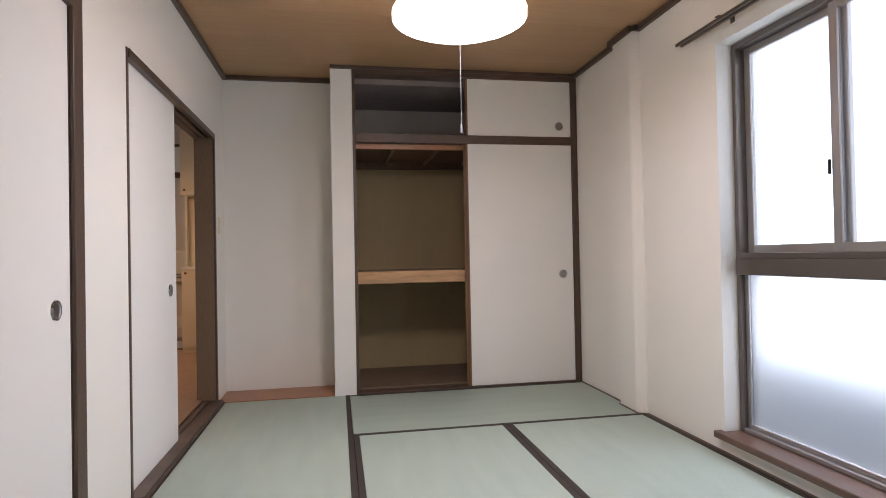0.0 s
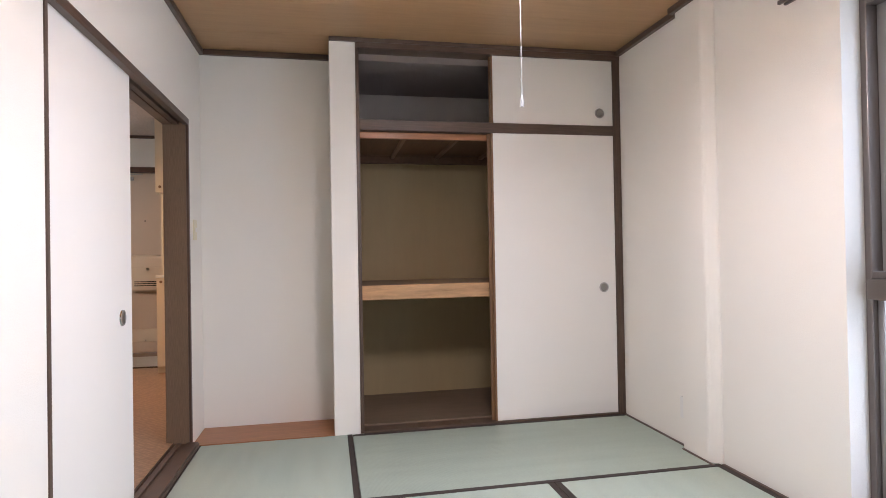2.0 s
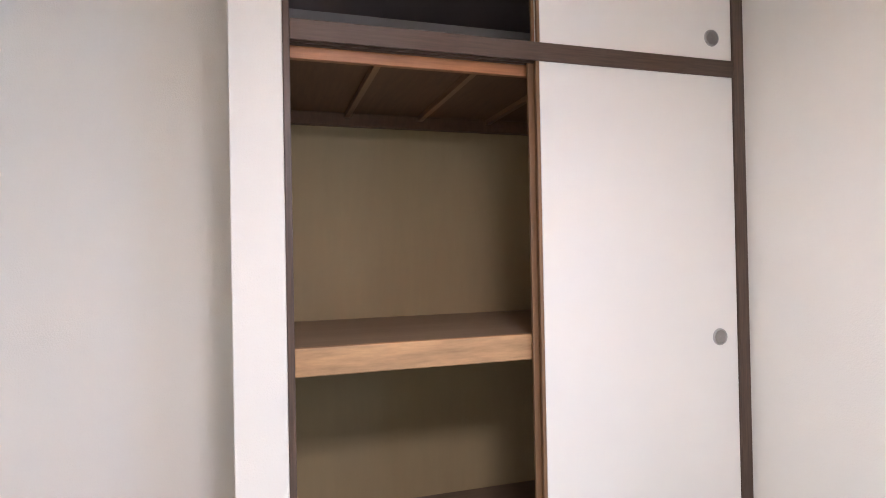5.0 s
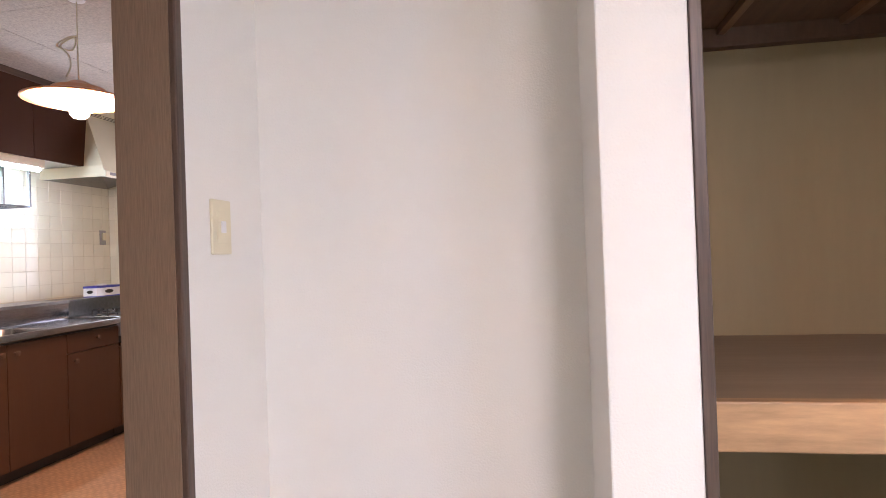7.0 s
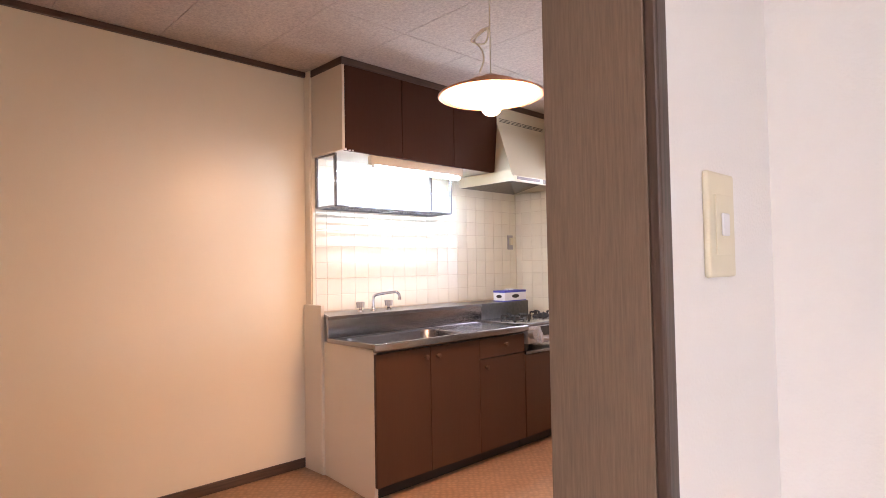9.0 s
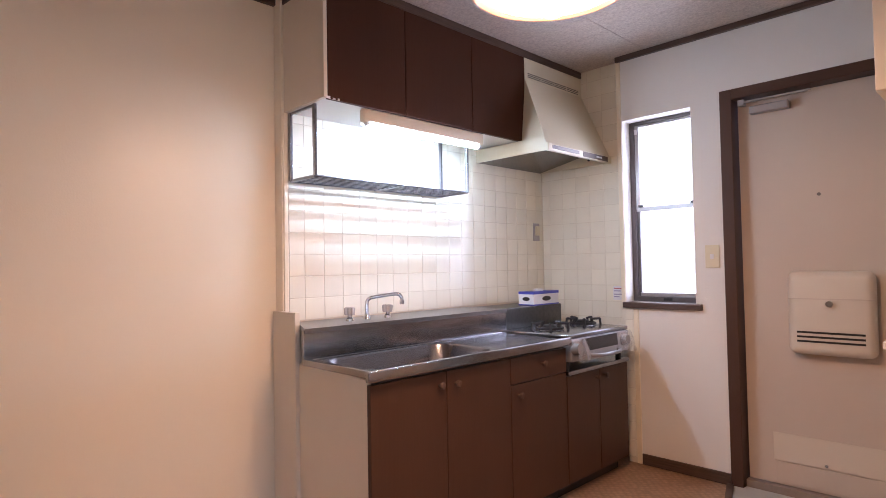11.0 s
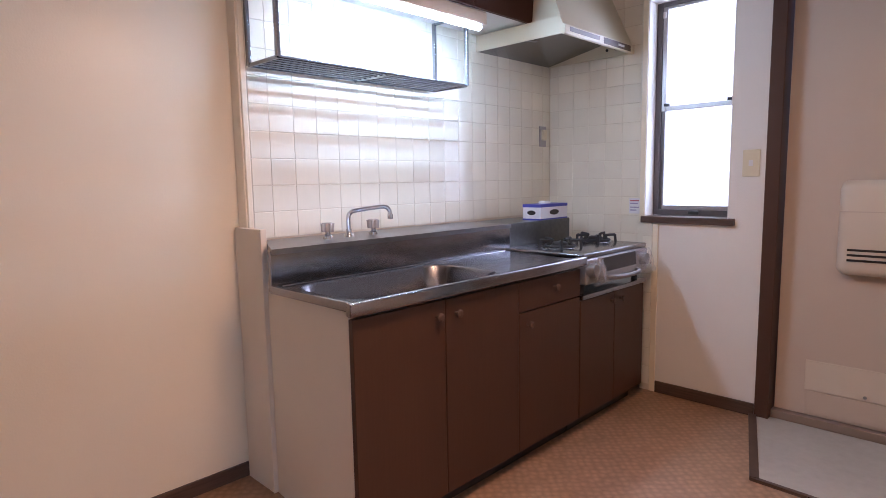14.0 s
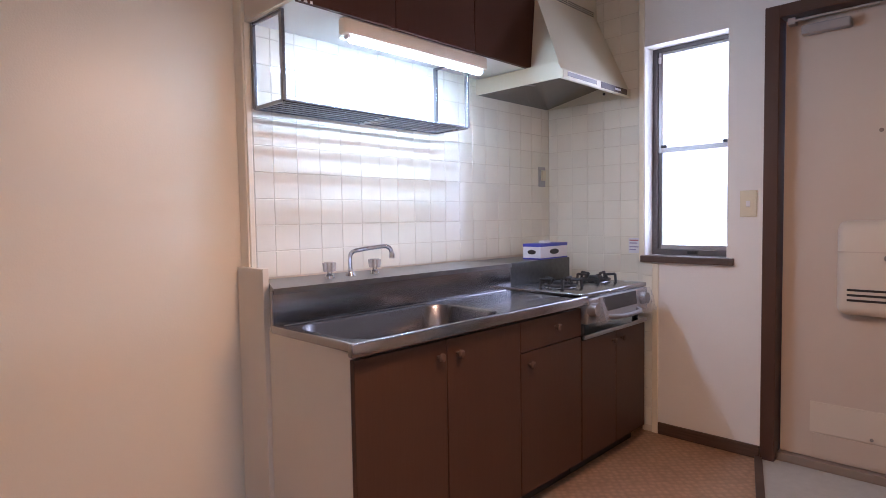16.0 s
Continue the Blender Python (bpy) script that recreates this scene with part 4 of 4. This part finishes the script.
# ---------- gas cabinet and stove ----------
gas = thing("gas_cabinet", "low brown laminate cabinet under the gas stove", "cabinet")
bm = B(); box(bm, -2.44, CX - 0.022, CY1 + 0.004, GY1, ZK + 0.075, 0.625); part("carcass", bm, KICK, gas)
bm = B(); box(bm, -2.44, CX + 0.012, CY1 + 0.004, GY1, 0.627, 0.647, 0.004); part("metal_top", bm, STEEL, gas, "stainless top edge")
bm = B(); box(bm, -2.42, CX - 0.062, CY1 + 0.004, GY1 - 0.02, ZK, ZK + 0.075); part("kick_board", bm, KICK, gas)
front(gas, CY1 + 0.004, 2.690, ZK + 0.075, 0.622, (2.652, 0.585))
front(gas, 2.690, GY1, ZK + 0.075, 0.622, (2.735, 0.585))

lb2 = thing("gas_back_ledge", "stainless steel ledge behind the gas stove", "ledge")
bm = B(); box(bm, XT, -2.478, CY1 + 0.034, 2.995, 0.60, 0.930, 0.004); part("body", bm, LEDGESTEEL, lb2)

stove = thing("gas_stove", "silver two-burner gas stove partly wrapped in plastic", "stove")
bm = B(); box(bm, -2.455, CX + 0.02, CY1 + 0.018, GY1 - 0.01, 0.690, 0.800, 0.010, 3); part("body", bm, STOVE, stove, smooth=True)
bm = B(); box(bm, -2.458, CX + 0.010, CY1 + 0.008, GY1 - 0.002, 0.800, 0.822, 0.006, 3); part("top_plate", bm, STOVETOP, stove, "stainless top plate", smooth=True)
bm = B(); solid(bm, [(CX + 0.0, 2.50, 0.696), (CX + 0.055, 2.50, 0.696), (CX + 0.055, 2.84, 0.696), (CX + 0.0, 2.84, 0.696),
                     (CX + 0.0, 2.50, 0.798), (CX + 0.028, 2.50, 0.798), (CX + 0.028, 2.84, 0.798), (CX + 0.0, 2.84, 0.798)])
gd = part("grill_front", bm, STOVE, stove)
bm = B(); solid(bm, [(CX + 0.03, 2.535, 0.722), (CX + 0.0475, 2.535, 0.722), (CX + 0.0475, 2.805, 0.722), (CX + 0.03, 2.805, 0.722),
                     (CX + 0.02, 2.515, 0.797), (CX + 0.0305, 2.515, 0.797), (CX + 0.0305, 2.825, 0.797), (CX + 0.02, 2.825, 0.797)])
part("grill_window", bm, STOVEG, gd, "dark glass")
bm = B(); bent(bm, smooth_line([(CX + 0.045, 2.535, 0.716), (CX + 0.078, 2.57, 0.713), (CX + 0.084, 2.67, 0.711), (CX + 0.078, 2.77, 0.713), (CX + 0.045, 2.805, 0.716)], 4) , 0.010)
part("grill_handle", bm, STOVE, gd, smooth=True)
for y in (2.435, 2.905):
    bm = B(); tube(bm, (CX + 0.015, y, 0.752), (CX + 0.052, y, 0.755), 0.030, 0.026, 24); part("dial", bm, STOVE, stove, "silver dial", smooth=True)
for x in (-2.42, CX - 0.03):
    for y in (CY1 + 0.05, GY1 - 0.045):
        bm = B(); tube(bm, (x, y, 0.6465), (x, y, 0.692), 0.014, 0.018, 14); part("foot", bm, BLACK, stove, "black rubber foot")
def trivet(y):
    x = -2.26
    bm = B(); lathe(bm, [(0.078, 0.822), (0.074, 0.826), (0.060, 0.824), (0.050, 0.825)], (x, y, 0), 28); part("drip_ring", bm, STOVETOP, stove, "steel drip ring", smooth=True)
    bm = B(); lathe(bm, [(0.048, 0.822), (0.045, 0.832), (0.036, 0.838), (0.034, 0.846), (0.028, 0.850), (0.0005, 0.850)], (x, y, 0), 28); part("burner", bm, BLACK, stove, "black burner", smooth=True)
    bm = B()
    for k in range(5):
        a = radians(20 + 72 * k)
        u = Vector((math.cos(a), math.sin(a), 0))
        c = Vector((x, y, 0))
        for p, q in (((0.048, 0.856), (0.096, 0.860)), ((0.096, 0.862), (0.100, 0.823)), ((0.048, 0.858), (0.060, 0.830))):
            tube(bm, c + u * p[0] + Vector((0, 0, p[1])), c + u * q[0] + Vector((0, 0, q[1])), 0.0065, seg=8)
    ring = [Vector((x + 0.070 * math.cos(radians(t)), y + 0.070 * math.sin(radians(t)), 0.832)) for t in range(0, 361, 15)]
    bent(bm, ring, 0.006, 6)
    part("trivet", bm, BLACK, stove, "black cast trivet")
trivet(2.562)
trivet(2.885)
# loose plastic film over the dials
def film(y0, y1):
    bm = B()
    nx, nz = 10, 8
    rows = []
    for i in range(nx + 1):
        rows.append([bm.verts.new((CX + 0.060 + 0.012 * noise.noise((i * 0.9 + y0 * 9, k * 0.8, 3)) - 0.03 * (k / nz) ** 2, y0 + (y1 - y0) * i / nx, 0.690 + 0.113 * k / nz)) for k in range(nz + 1)])
    for i in range(nx):
        for k in range(nz):
            bm.faces.new((rows[i][k], rows[i + 1][k], rows[i + 1][k + 1], rows[i][k + 1]))
    part("plastic_film", bm, BAG, stove, "crumpled clear plastic film", smooth=True)
film(CY1 + 0.02, 2.515)
film(2.83, GY1 - 0.01)

# carton on the ledge
def oval(bm, c, axis, half, tall):
    """A flat printed oval on an upright face."""
    turn = Matrix.Rotation(math.pi / 2, 4, "Y" if axis == "x" else "X")
    size = Matrix.Diagonal((0.002, half, tall, 1)) if axis == "x" else Matrix.Diagonal((half, 0.002, tall, 1))
    bmesh.ops.create_cone(bm, cap_ends=True, segments=20, radius1=1, radius2=1, depth=1, matrix=Matrix.Translation(c) @ size @ turn)
    return bm
cb = thing("carton", "small white and blue cardboard carton on the ledge", "carton")
CBX0, CBX1, CBY0, CBY1 = -2.585, -2.475, 2.715, 2.965
bm = B(); box(bm, CBX0, CBX1, CBY0, CBY1, 0.931, 1.010, 0.002); part("body", bm, CARD, cb)
bm = B(); box(bm, CBX0 - 0.001, CBX1 + 0.001, CBY0 - 0.001, CBY1 + 0.001, 0.996, 1.0115, 0.001); part("blue_band", bm, CARDBLUE, cb, "blue band at the lid")
# Lower band paints the blue glow along the carton's foot
bm = B(); box(bm, CBX0 - 0.001, CBX1 + 0.001, CBY0 - 0.001, CBY1 + 0.001, 0.9305, 0.938, 0.001); part("blue_band", bm, CARDBLUE, cb)
bm = B(); oval(bm, (CBX1 + 0.0004, 2.84, 0.9685), "x", 0.042, 0.014); part("print_patch", bm, KICK, cb, "dark oval print")
bm = B(); oval(bm, (-2.530, CBY0 - 0.0004, 0.9685), "y", 0.026, 0.012); part("print_patch", bm, KICK, cb)
bm = B(); box(bm, -2.555, -2.515, 2.81, 2.87, 1.010, 1.024, 0.006); part("tissue", bm, WHITEPL, cb, "white tissue tuft")

# ---------- upper cabinets ----------
UX, UY0, UY1, UZ0, UZ1 = -2.412, 1.272, 2.592, 1.858, 2.338
up = thing("upper_cabinet", "dark brown laminate wall cabinet with cream side panel", "cabinet")
bm = B(); box(bm, XT + 0.001, UX - 0.020, UY0 + 0.018, UY1, UZ0 + 0.012, UZ1); part("carcass", bm, WHITEB, up)
bm = B(); box(bm, XT + 0.001, UX - 0.001, UY0, UY0 + 0.018, UZ0, UZ1, 0.002); part("side_panel", bm, CREAM, up, "cream side panel")
bm = B(); box(bm, XT + 0.001, UX - 0.020, UY0 + 0.018, UY1, UZ0, UZ0 + 0.012); part("underside", bm, WHITEB, up, "white underside")
for a, b in ((UY0 + 0.018, 1.706), (1.706, 2.152), (2.152, UY1)):
    bm = B(); box(bm, UX - 0.020, UX, a + 0.002, b - 0.002, UZ0 - 0.004, UZ1, 0.002); part("door", bm, CABDARK, up)
bm = B()
for y, w, h in ((1.282, 0.022, 0.010), (1.312, 0.016, 0.006), (1.336, 0.012, 0.008)):
    prism(bm, [(UX - 0.001, y), (UX + 0.0008, y + w * 0.2), (UX + 0.0008, y + w * 0.8), (UX - 0.001, y + w)], UZ0 - 0.0045, UZ0 - 0.004 + h)
part("chipped_edge", bm, WHITEPL, up, "white chipped patches along the door edge")
bm = B(); box(bm, XT + 0.001, UX + 0.004, UY0 - 0.004, YT - 0.006, UZ1, ZC - 0.001, 0.002); part("top_moulding", bm, DARKH, up, "dark moulding under the ceiling")

fl = thing("strip_light", "cream fluorescent strip light under the cabinet, switched on", "lamp")
bm = B(); box(bm, -2.475, UX - 0.024, 1.490, 2.262, 1.801, 1.857, 0.008, 3); part("housing", bm, CREAM, fl, smooth=True)
# Unseen lip, added to hold the tube's light off the cabinet underside
bm = B(); box(bm, -2.4785, -2.4755, 1.495, 2.258, 1.789, 1.850, 0.001); part("light_stop_lip", bm, WHITEPL, fl, "added white lip that cuts the tube's upward light")
bm = B(); tube(bm, (-2.455, 1.528, 1.790), (-2.455, 2.228, 1.790), 0.0125, seg=20); part("tube", bm, TUBE, fl, "glowing white tube", smooth=True)
for a in (1.510, 2.228):
    bm = B(); box(bm, -2.468, -2.444, a, a + 0.017, 1.786, 1.802, 0.003); part("tube_holder", bm, WHITEPL, fl, "white tube holder")

rack = thing("dish_rack", "chrome hanging dish rack under the wall cabinet", "rack")
RX0, RX1, RY0, RY1, RZ = -2.722, -2.525, 1.297, 2.222, 1.555
for x in (RX0, RX1):
    for y in (RY0, RY1):
        bm = B(); box(bm, x - 0.009, x + 0.009, y - 0.006, y + 0.006, RZ, UZ0 - 0.0005, 0.001); part("hanger", bm, RACKM, rack)
for y in (RY0, RY1):
    bm = B(); box(bm, RX0, RX1, y - 0.004, y + 0.004, UZ0 - 0.012, UZ0 - 0.001, 0.001); part("top_strap", bm, RACKM, rack)
    bm = B(); box(bm, RX0, RX1, y - 0.004, y + 0.004, RZ - 0.006, RZ + 0.006, 0.001); part("end_bar", bm, RACKM, rack)
for k in range(7):
    x = RX0 + (RX1 - RX0) * k / 6
    bm = B(); tube(bm, (x, RY0, RZ), (x, RY1, RZ), 0.006 if k in (0, 6) else 0.0042, seg=10); part("rod", bm, RACKM, rack)
bm = B(); tube(bm, (RX0, 1.76, RZ - 0.006), (RX1, 1.76, RZ - 0.006), 0.004, seg=8); part("cross_rod", bm, RACKM, rack)

# ---------- range hood ----------
hood = thing("range_hood", "cream enamelled range hood with dark slots and grey lip", "range hood")
HY0, HY1 = UY1 + 0.003, YT - 0.006
HB, HX = 2.525, -2.222          # skirt's free end and front
bm = B(); solid(bm, [(XT + 0.002, HY0, 1.856), (HX - 0.004, HB + 0.001, 1.815), (HX - 0.004, HY1, 1.815), (XT + 0.002, HY1, 1.856),
                     (XT + 0.002, HY0, 2.2), (UX - 0.002, HY0, 2.22), (UX - 0.002, HY1, 2.22), (XT + 0.002, HY1, 2.2)])
bm.faces.ensure_lookup_table(); bmesh.ops.delete(bm, geom=[bm.faces[0]], context="FACES_ONLY")
solid(bm, [(XT + 0.002, HY0, 2.2), (UX - 0.002, HY0, 2.2195), (UX - 0.002, HY1, 2.2195), (XT + 0.002, HY1, 2.2),
           (XT + 0.002, HY0, UZ1), (UX - 0.002, HY0, UZ1), (UX - 0.002, HY1, UZ1), (XT + 0.002, HY1, UZ1)])
part("body", bm, HOOD, hood)
bm = B()
x, a, b = XT + 0.002, HB, HB + 0.008
solid(bm, [(x, a, 1.776), (HX - 0.004, a, 1.776), (HX - 0.004, b, 1.776), (x, b, 1.776), (x, a, 1.816), (HX - 0.004, a, 1.816), (HX - 0.004, b, 1.816), (x, b, 1.816)])
solid(bm, [(x, a, 1.816), (HX - 0.004, a, 1.816), (HX - 0.004, b, 1.816), (x, b, 1.816), (x, a, 1.852), (HX - 0.022, a, 1.852), (HX - 0.022, b, 1.852), (x, b, 1.852)])
part("skirt", bm, HOOD, hood)
def skirt_side(b):
    bm = B(); box(bm, *b, 0.002); part("skirt", bm, HOOD, hood)
skirt_side((XT + 0.002, HX - 0.01, HY1 - 0.008, HY1, 1.775, 1.816))
skirt_side((XT + 0.002, HX - 0.04, HB + 0.008, HY0 - 0.001, 1.846, 1.8535))
bm = B(); solid(bm, [(XT + 0.004, HB + 0.010, 1.777), (-2.262, HB + 0.024, 1.868), (-2.262, HY1 - 0.014, 1.868), (XT + 0.004, HY1 - 0.014, 1.777),
                     (XT + 0.004, HB + 0.012, 1.781), (-2.262, HB + 0.027, 1.872), (-2.262, HY1 - 0.014, 1.872), (XT + 0.004, HY1 - 0.014, 1.781)])
part("filter_plate", bm, STOVETOP, hood, "greasy grey metal plate")
bm = B(); solid(bm, [(-2.55, HB + 0.017, 1.806), (-2.545, HB + 0.017, 1.806), (-2.50, 2.72, 1.813), (-2.51, 2.72, 1.813),
                     (-2.55, HB + 0.017, 1.808), (-2.545, HB + 0.017, 1.808), (-2.50, 2.72, 1.816), (-2.51, 2.72, 1.816)])
part("plate_seam", bm, ALUL, hood)
bm = B(); solid(bm, [(XT + 0.004, HY1 - 0.014, 1.776), (HX - 0.012, HY1 - 0.014, 1.776), (HX - 0.012, HY1 - 0.009, 1.776), (XT + 0.004, HY1 - 0.009, 1.776),
                     (XT + 0.004, HY1 - 0.014, 1.80), (-2.262, HY1 - 0.014, 1.880), (-2.262, HY1 - 0.009, 1.880), (XT + 0.004, HY1 - 0.009, 1.80)])
part("inner_end", bm, HOOD, hood, "pale grey inner end")
for x in (-2.36, -2.31):
    bm = B(); tube(bm, (x, HY1 - 0.020, 1.812), (x, HY1 - 0.014, 1.812), 0.007, seg=12); part("screw", bm, BLACK, hood)
bm = B(); box(bm, HX - 0.010, HX + 0.008, HB, HY1, 1.772, 1.816, 0.004); part("lip", bm, HOOD, hood)
bm = B(); box(bm, HX + 0.006, HX + 0.0095, 2.56, 2.82, 1.786, 1.806, 0.001); part("control_strip", bm, ALU, hood, "grey control strip")
bm = B(); box(bm, HX + 0.006, HX + 0.010, 2.86, 3.13, 1.779, 1.808, 0.001); part("control_panel", bm, DARKH, hood, "brown control panel")
bm = B(); box(bm, HX + 0.009, HX + 0.012, 3.0, 3.06, 1.789, 1.799, 0.001); part("switch", bm, WHITEPL, hood)
for i in range(4):
    for k in range(3):
        y = 2.622 + i * 0.132
        z = 2.232 + k * 0.010
        bm = B(); box(bm, UX - 0.004, UX - 0.0005, y, y + 0.122, z, z + 0.0035); part("slot", bm, KICK, hood)

# gas cock, sticker
gc = thing("gas_cock", "grey metal gas outlet plate on the tiles", "gas outlet")
bm = B(); box(bm, XT + 0.008, XT + 0.014, 3.06, 3.125, 1.325, 1.44, 0.003); part("plate", bm, ALUL, gc)
bm = B(); box(bm, XT + 0.014, XT + 0.030, 3.075, 3.11, 1.36, 1.42, 0.004); part("cover", bm, PLASTIC, gc)
st = thing("sticker", "small printed notice stuck on the tiles", "sticker")
bm = B(); box(bm, -2.225, -2.165, YT - 0.0055, YT - 0.0045, 0.95, 1.03); part("paper", bm, CARD, st)
for z, w in ((1.020, 0.050), (1.005, 0.044), (0.985, 0.05), (0.970, 0.036)):
    bm = B(); box(bm, -2.22, -2.22 + w, YT - 0.0060, YT - 0.0055, z - 0.005, z + 0.001); part("print_bar", bm, INK if z < 1.015 else REDINK, st)

# ---------- kitchen pendant ----------
KX, KY2 = -1.305, 1.258
kl = thing("kitchen_pendant", "peach enamelled pendant lamp with glowing warm bulb", "lamp")
bm = B(); lathe(bm, [(0.190, 1.908), (0.214, 1.897), (0.222, 1.899), (0.221, 1.904), (0.17, 1.921), (0.118, 1.932), (0.108, 1.952), (0.06, 1.968), (0.03, 1.985), (0.001, 1.987)], (KX, KY2, 0), 48)
part("shade", bm, SHADE, kl, smooth=True)
bm = B(); lathe(bm, [(0.186, 1.906), (0.182, 1.894), (0.13, 1.878), (0.06, 1.868), (0.0005, 1.866)], (KX, KY2, 0), 40)
part("diffuser", bm, BULB, kl, "glowing warm diffuser", smooth=True)
bm = B(); lathe(bm, [(0.030, 1.869), (0.040, 1.852), (0.038, 1.836), (0.024, 1.822), (0.0005, 1.816)], (KX, KY2, 0), 24); part("bulb", bm, BULB, kl, smooth=True)
bm = B(); tube(bm, (KX, KY2, 1.985), (KX, KY2, 2.365), 0.0025, seg=8); part("wire", bm, PLASTIC, kl)
bm = B(); bent(bm, smooth_line([(KX, KY2, 2.19), (KX - 0.03, KY2 - 0.02, 2.18), (KX - 0.06, KY2 - 0.05, 2.135), (KX - 0.02, KY2 - 0.01, 2.125), (KX - 0.012, KY2, 2.185), (KX - 0.05, KY2 - 0.04, 2.14), (KX - 0.03, KY2 - 0.02, 2.10), (KX - 0.02, KY2 - 0.02, 2.05), (KX - 0.035, KY2 - 0.03, 2.0)], 5), 0.0035, 8)
part("looped_flex", bm, PLASTIC, kl, "looped pale flex", smooth=True)
bm = B(); lathe(bm, [(0.001, 2.345), (0.035, 2.35), (0.04, 2.379)], (KX, KY2, 0), 24); part("ceiling_rose", bm, WHITEPL, kl, smooth=True)

# ---------- shoe cupboard by the entrance ----------
sc = thing("shoe_cupboard", "cream shoe cupboard with open middle by the entrance", "cupboard")
A0, A1, E0, E1 = -0.765, XW - 0.002, 2.16, 2.42
bm = B(); box(bm, A0, A1, E0 + 0.02, E1, ZK, 0.895); part("lower_body", bm, CREAM, sc)
bm = B(); box(bm, A0 - 0.006, A1, E0 - 0.004, E1, 0.895, 0.918, 0.003); part("counter", bm, WHITEB, sc)
bm = B(); box(bm, A0, A1, E0 + 0.02, E1, 1.68, 2.36); part("upper_body", bm, CREAM, sc)
bm = B(); box(bm, A0, A1, E1 - 0.02, E1, 0.918, 1.68); part("back_board", bm, CREAM, sc)
bm = B(); box(bm, A0, A0 + 0.018, E1 - 0.08, E1 - 0.02, 0.918, 1.68); part("upright", bm, CREAM, sc)
for z0, z1, zk in ((ZK + 0.06, 0.888, 0.86), (1.678, 2.35, 1.725)):
    for k in range(2):
        a = A0 + k * (A1 - A0) / 2
        bm = B(); box(bm, a + 0.002, a + (A1 - A0) / 2 - 0.002, E0, E0 + 0.019, z0, z1, 0.002); d = part("door", bm, CREAM, sc)
        bm = B(); lathe(bm, [(0.006, 0), (0.005, -0.012), (0.013, -0.018), (0.011, -0.026), (0.0005, -0.028)], (a + (0.035 if k else 0.045), E0, zk), 14, "y"); part("knob", bm, JAMB, d, smooth=True)

# ---------- tiles, one by one ----------
PY, PZ, PN, Z0 = 0.102, 0.0975, 0.100, 0.940
def tile_mesh(axis, w, tall=PZ):
    bm = B()
    h, k, p = w / 2 - 0.0008, tall / 2 - 0.0009, 0.004
    if axis == "x":
        box(bm, -0.002, p, -h, h, -k, k)
        edges = [e for e in bm.edges if all(v.co.x > 0 for v in e.verts)]
    else:
        box(bm, -h, h, -p, 0.002, -k, k)
        edges = [e for e in bm.edges if all(v.co.y < 0 for v in e.verts)]
    bmesh.ops.bevel(bm, geom=edges, offset=0.0013, segments=1, affect="EDGES")
    return finish("tile", bm, TILE)
rnd = random.Random(4)
def lay(mesh, parent, place):
    o = new("tile", mesh)
    o.parent = parent
    o.matrix_basis = Matrix.Translation(place) @ Euler((rnd.gauss(0, 0.004), rnd.gauss(0, 0.004), rnd.gauss(0, 0.003))).to_matrix().to_4x4()
tx, tcut = tile_mesh("x", PY), tile_mesh("x", 0.078)
for k in range(10):
    lay(tcut, wall_tiles, (XT, 1.329, Z0 + PZ * (k + 0.5)))
    for i in range(17):
        lay(tx, wall_tiles, (XT, 1.368 + PY * (i + 0.5), Z0 + PZ * (k + 0.5)))
tcut = tile_mesh("x", 0.072)
for k in range(10):
    lay(tcut, wall_tiles, (XT, 3.138, Z0 + PZ * (k + 0.5)))
ty, tcut = tile_mesh("y", PN), tile_mesh("y", 0.058)
for k in range(-4, 15):
    z = Z0 + PZ * (k + 0.5)
    if z + PZ / 2 < ZC:
        lay(tcut, wall_n, (-2.702, YT, z))
        for i in range(5):
            lay(ty, wall_n, (-2.673 + PN * (i + 0.5), YT, z))
zt = Z0 + PZ * 14
ztop = tile_mesh("y", PN, ZC - 0.002 - zt)
lay(tile_mesh("y", 0.058, ZC - 0.002 - zt), wall_n, (-2.702, YT, (zt + ZC - 0.002) / 2))
for i in range(5):
    lay(ztop, wall_n, (-2.673 + PN * (i + 0.5), YT, (zt + ZC - 0.002) / 2))
tcut = tile_mesh("y", 0.052)
for k in range(-9, 0):
    lay(tcut, wall_n, (-2.087, YN - 0.004, Z0 + PZ * (k + 0.5)))
bm = B(); box(bm, -2.173, -2.134, YT - 0.004, YT + 0.002, 0.55, ZC - 0.002); part("cut_tile_row", bm, TILE, wall_n)
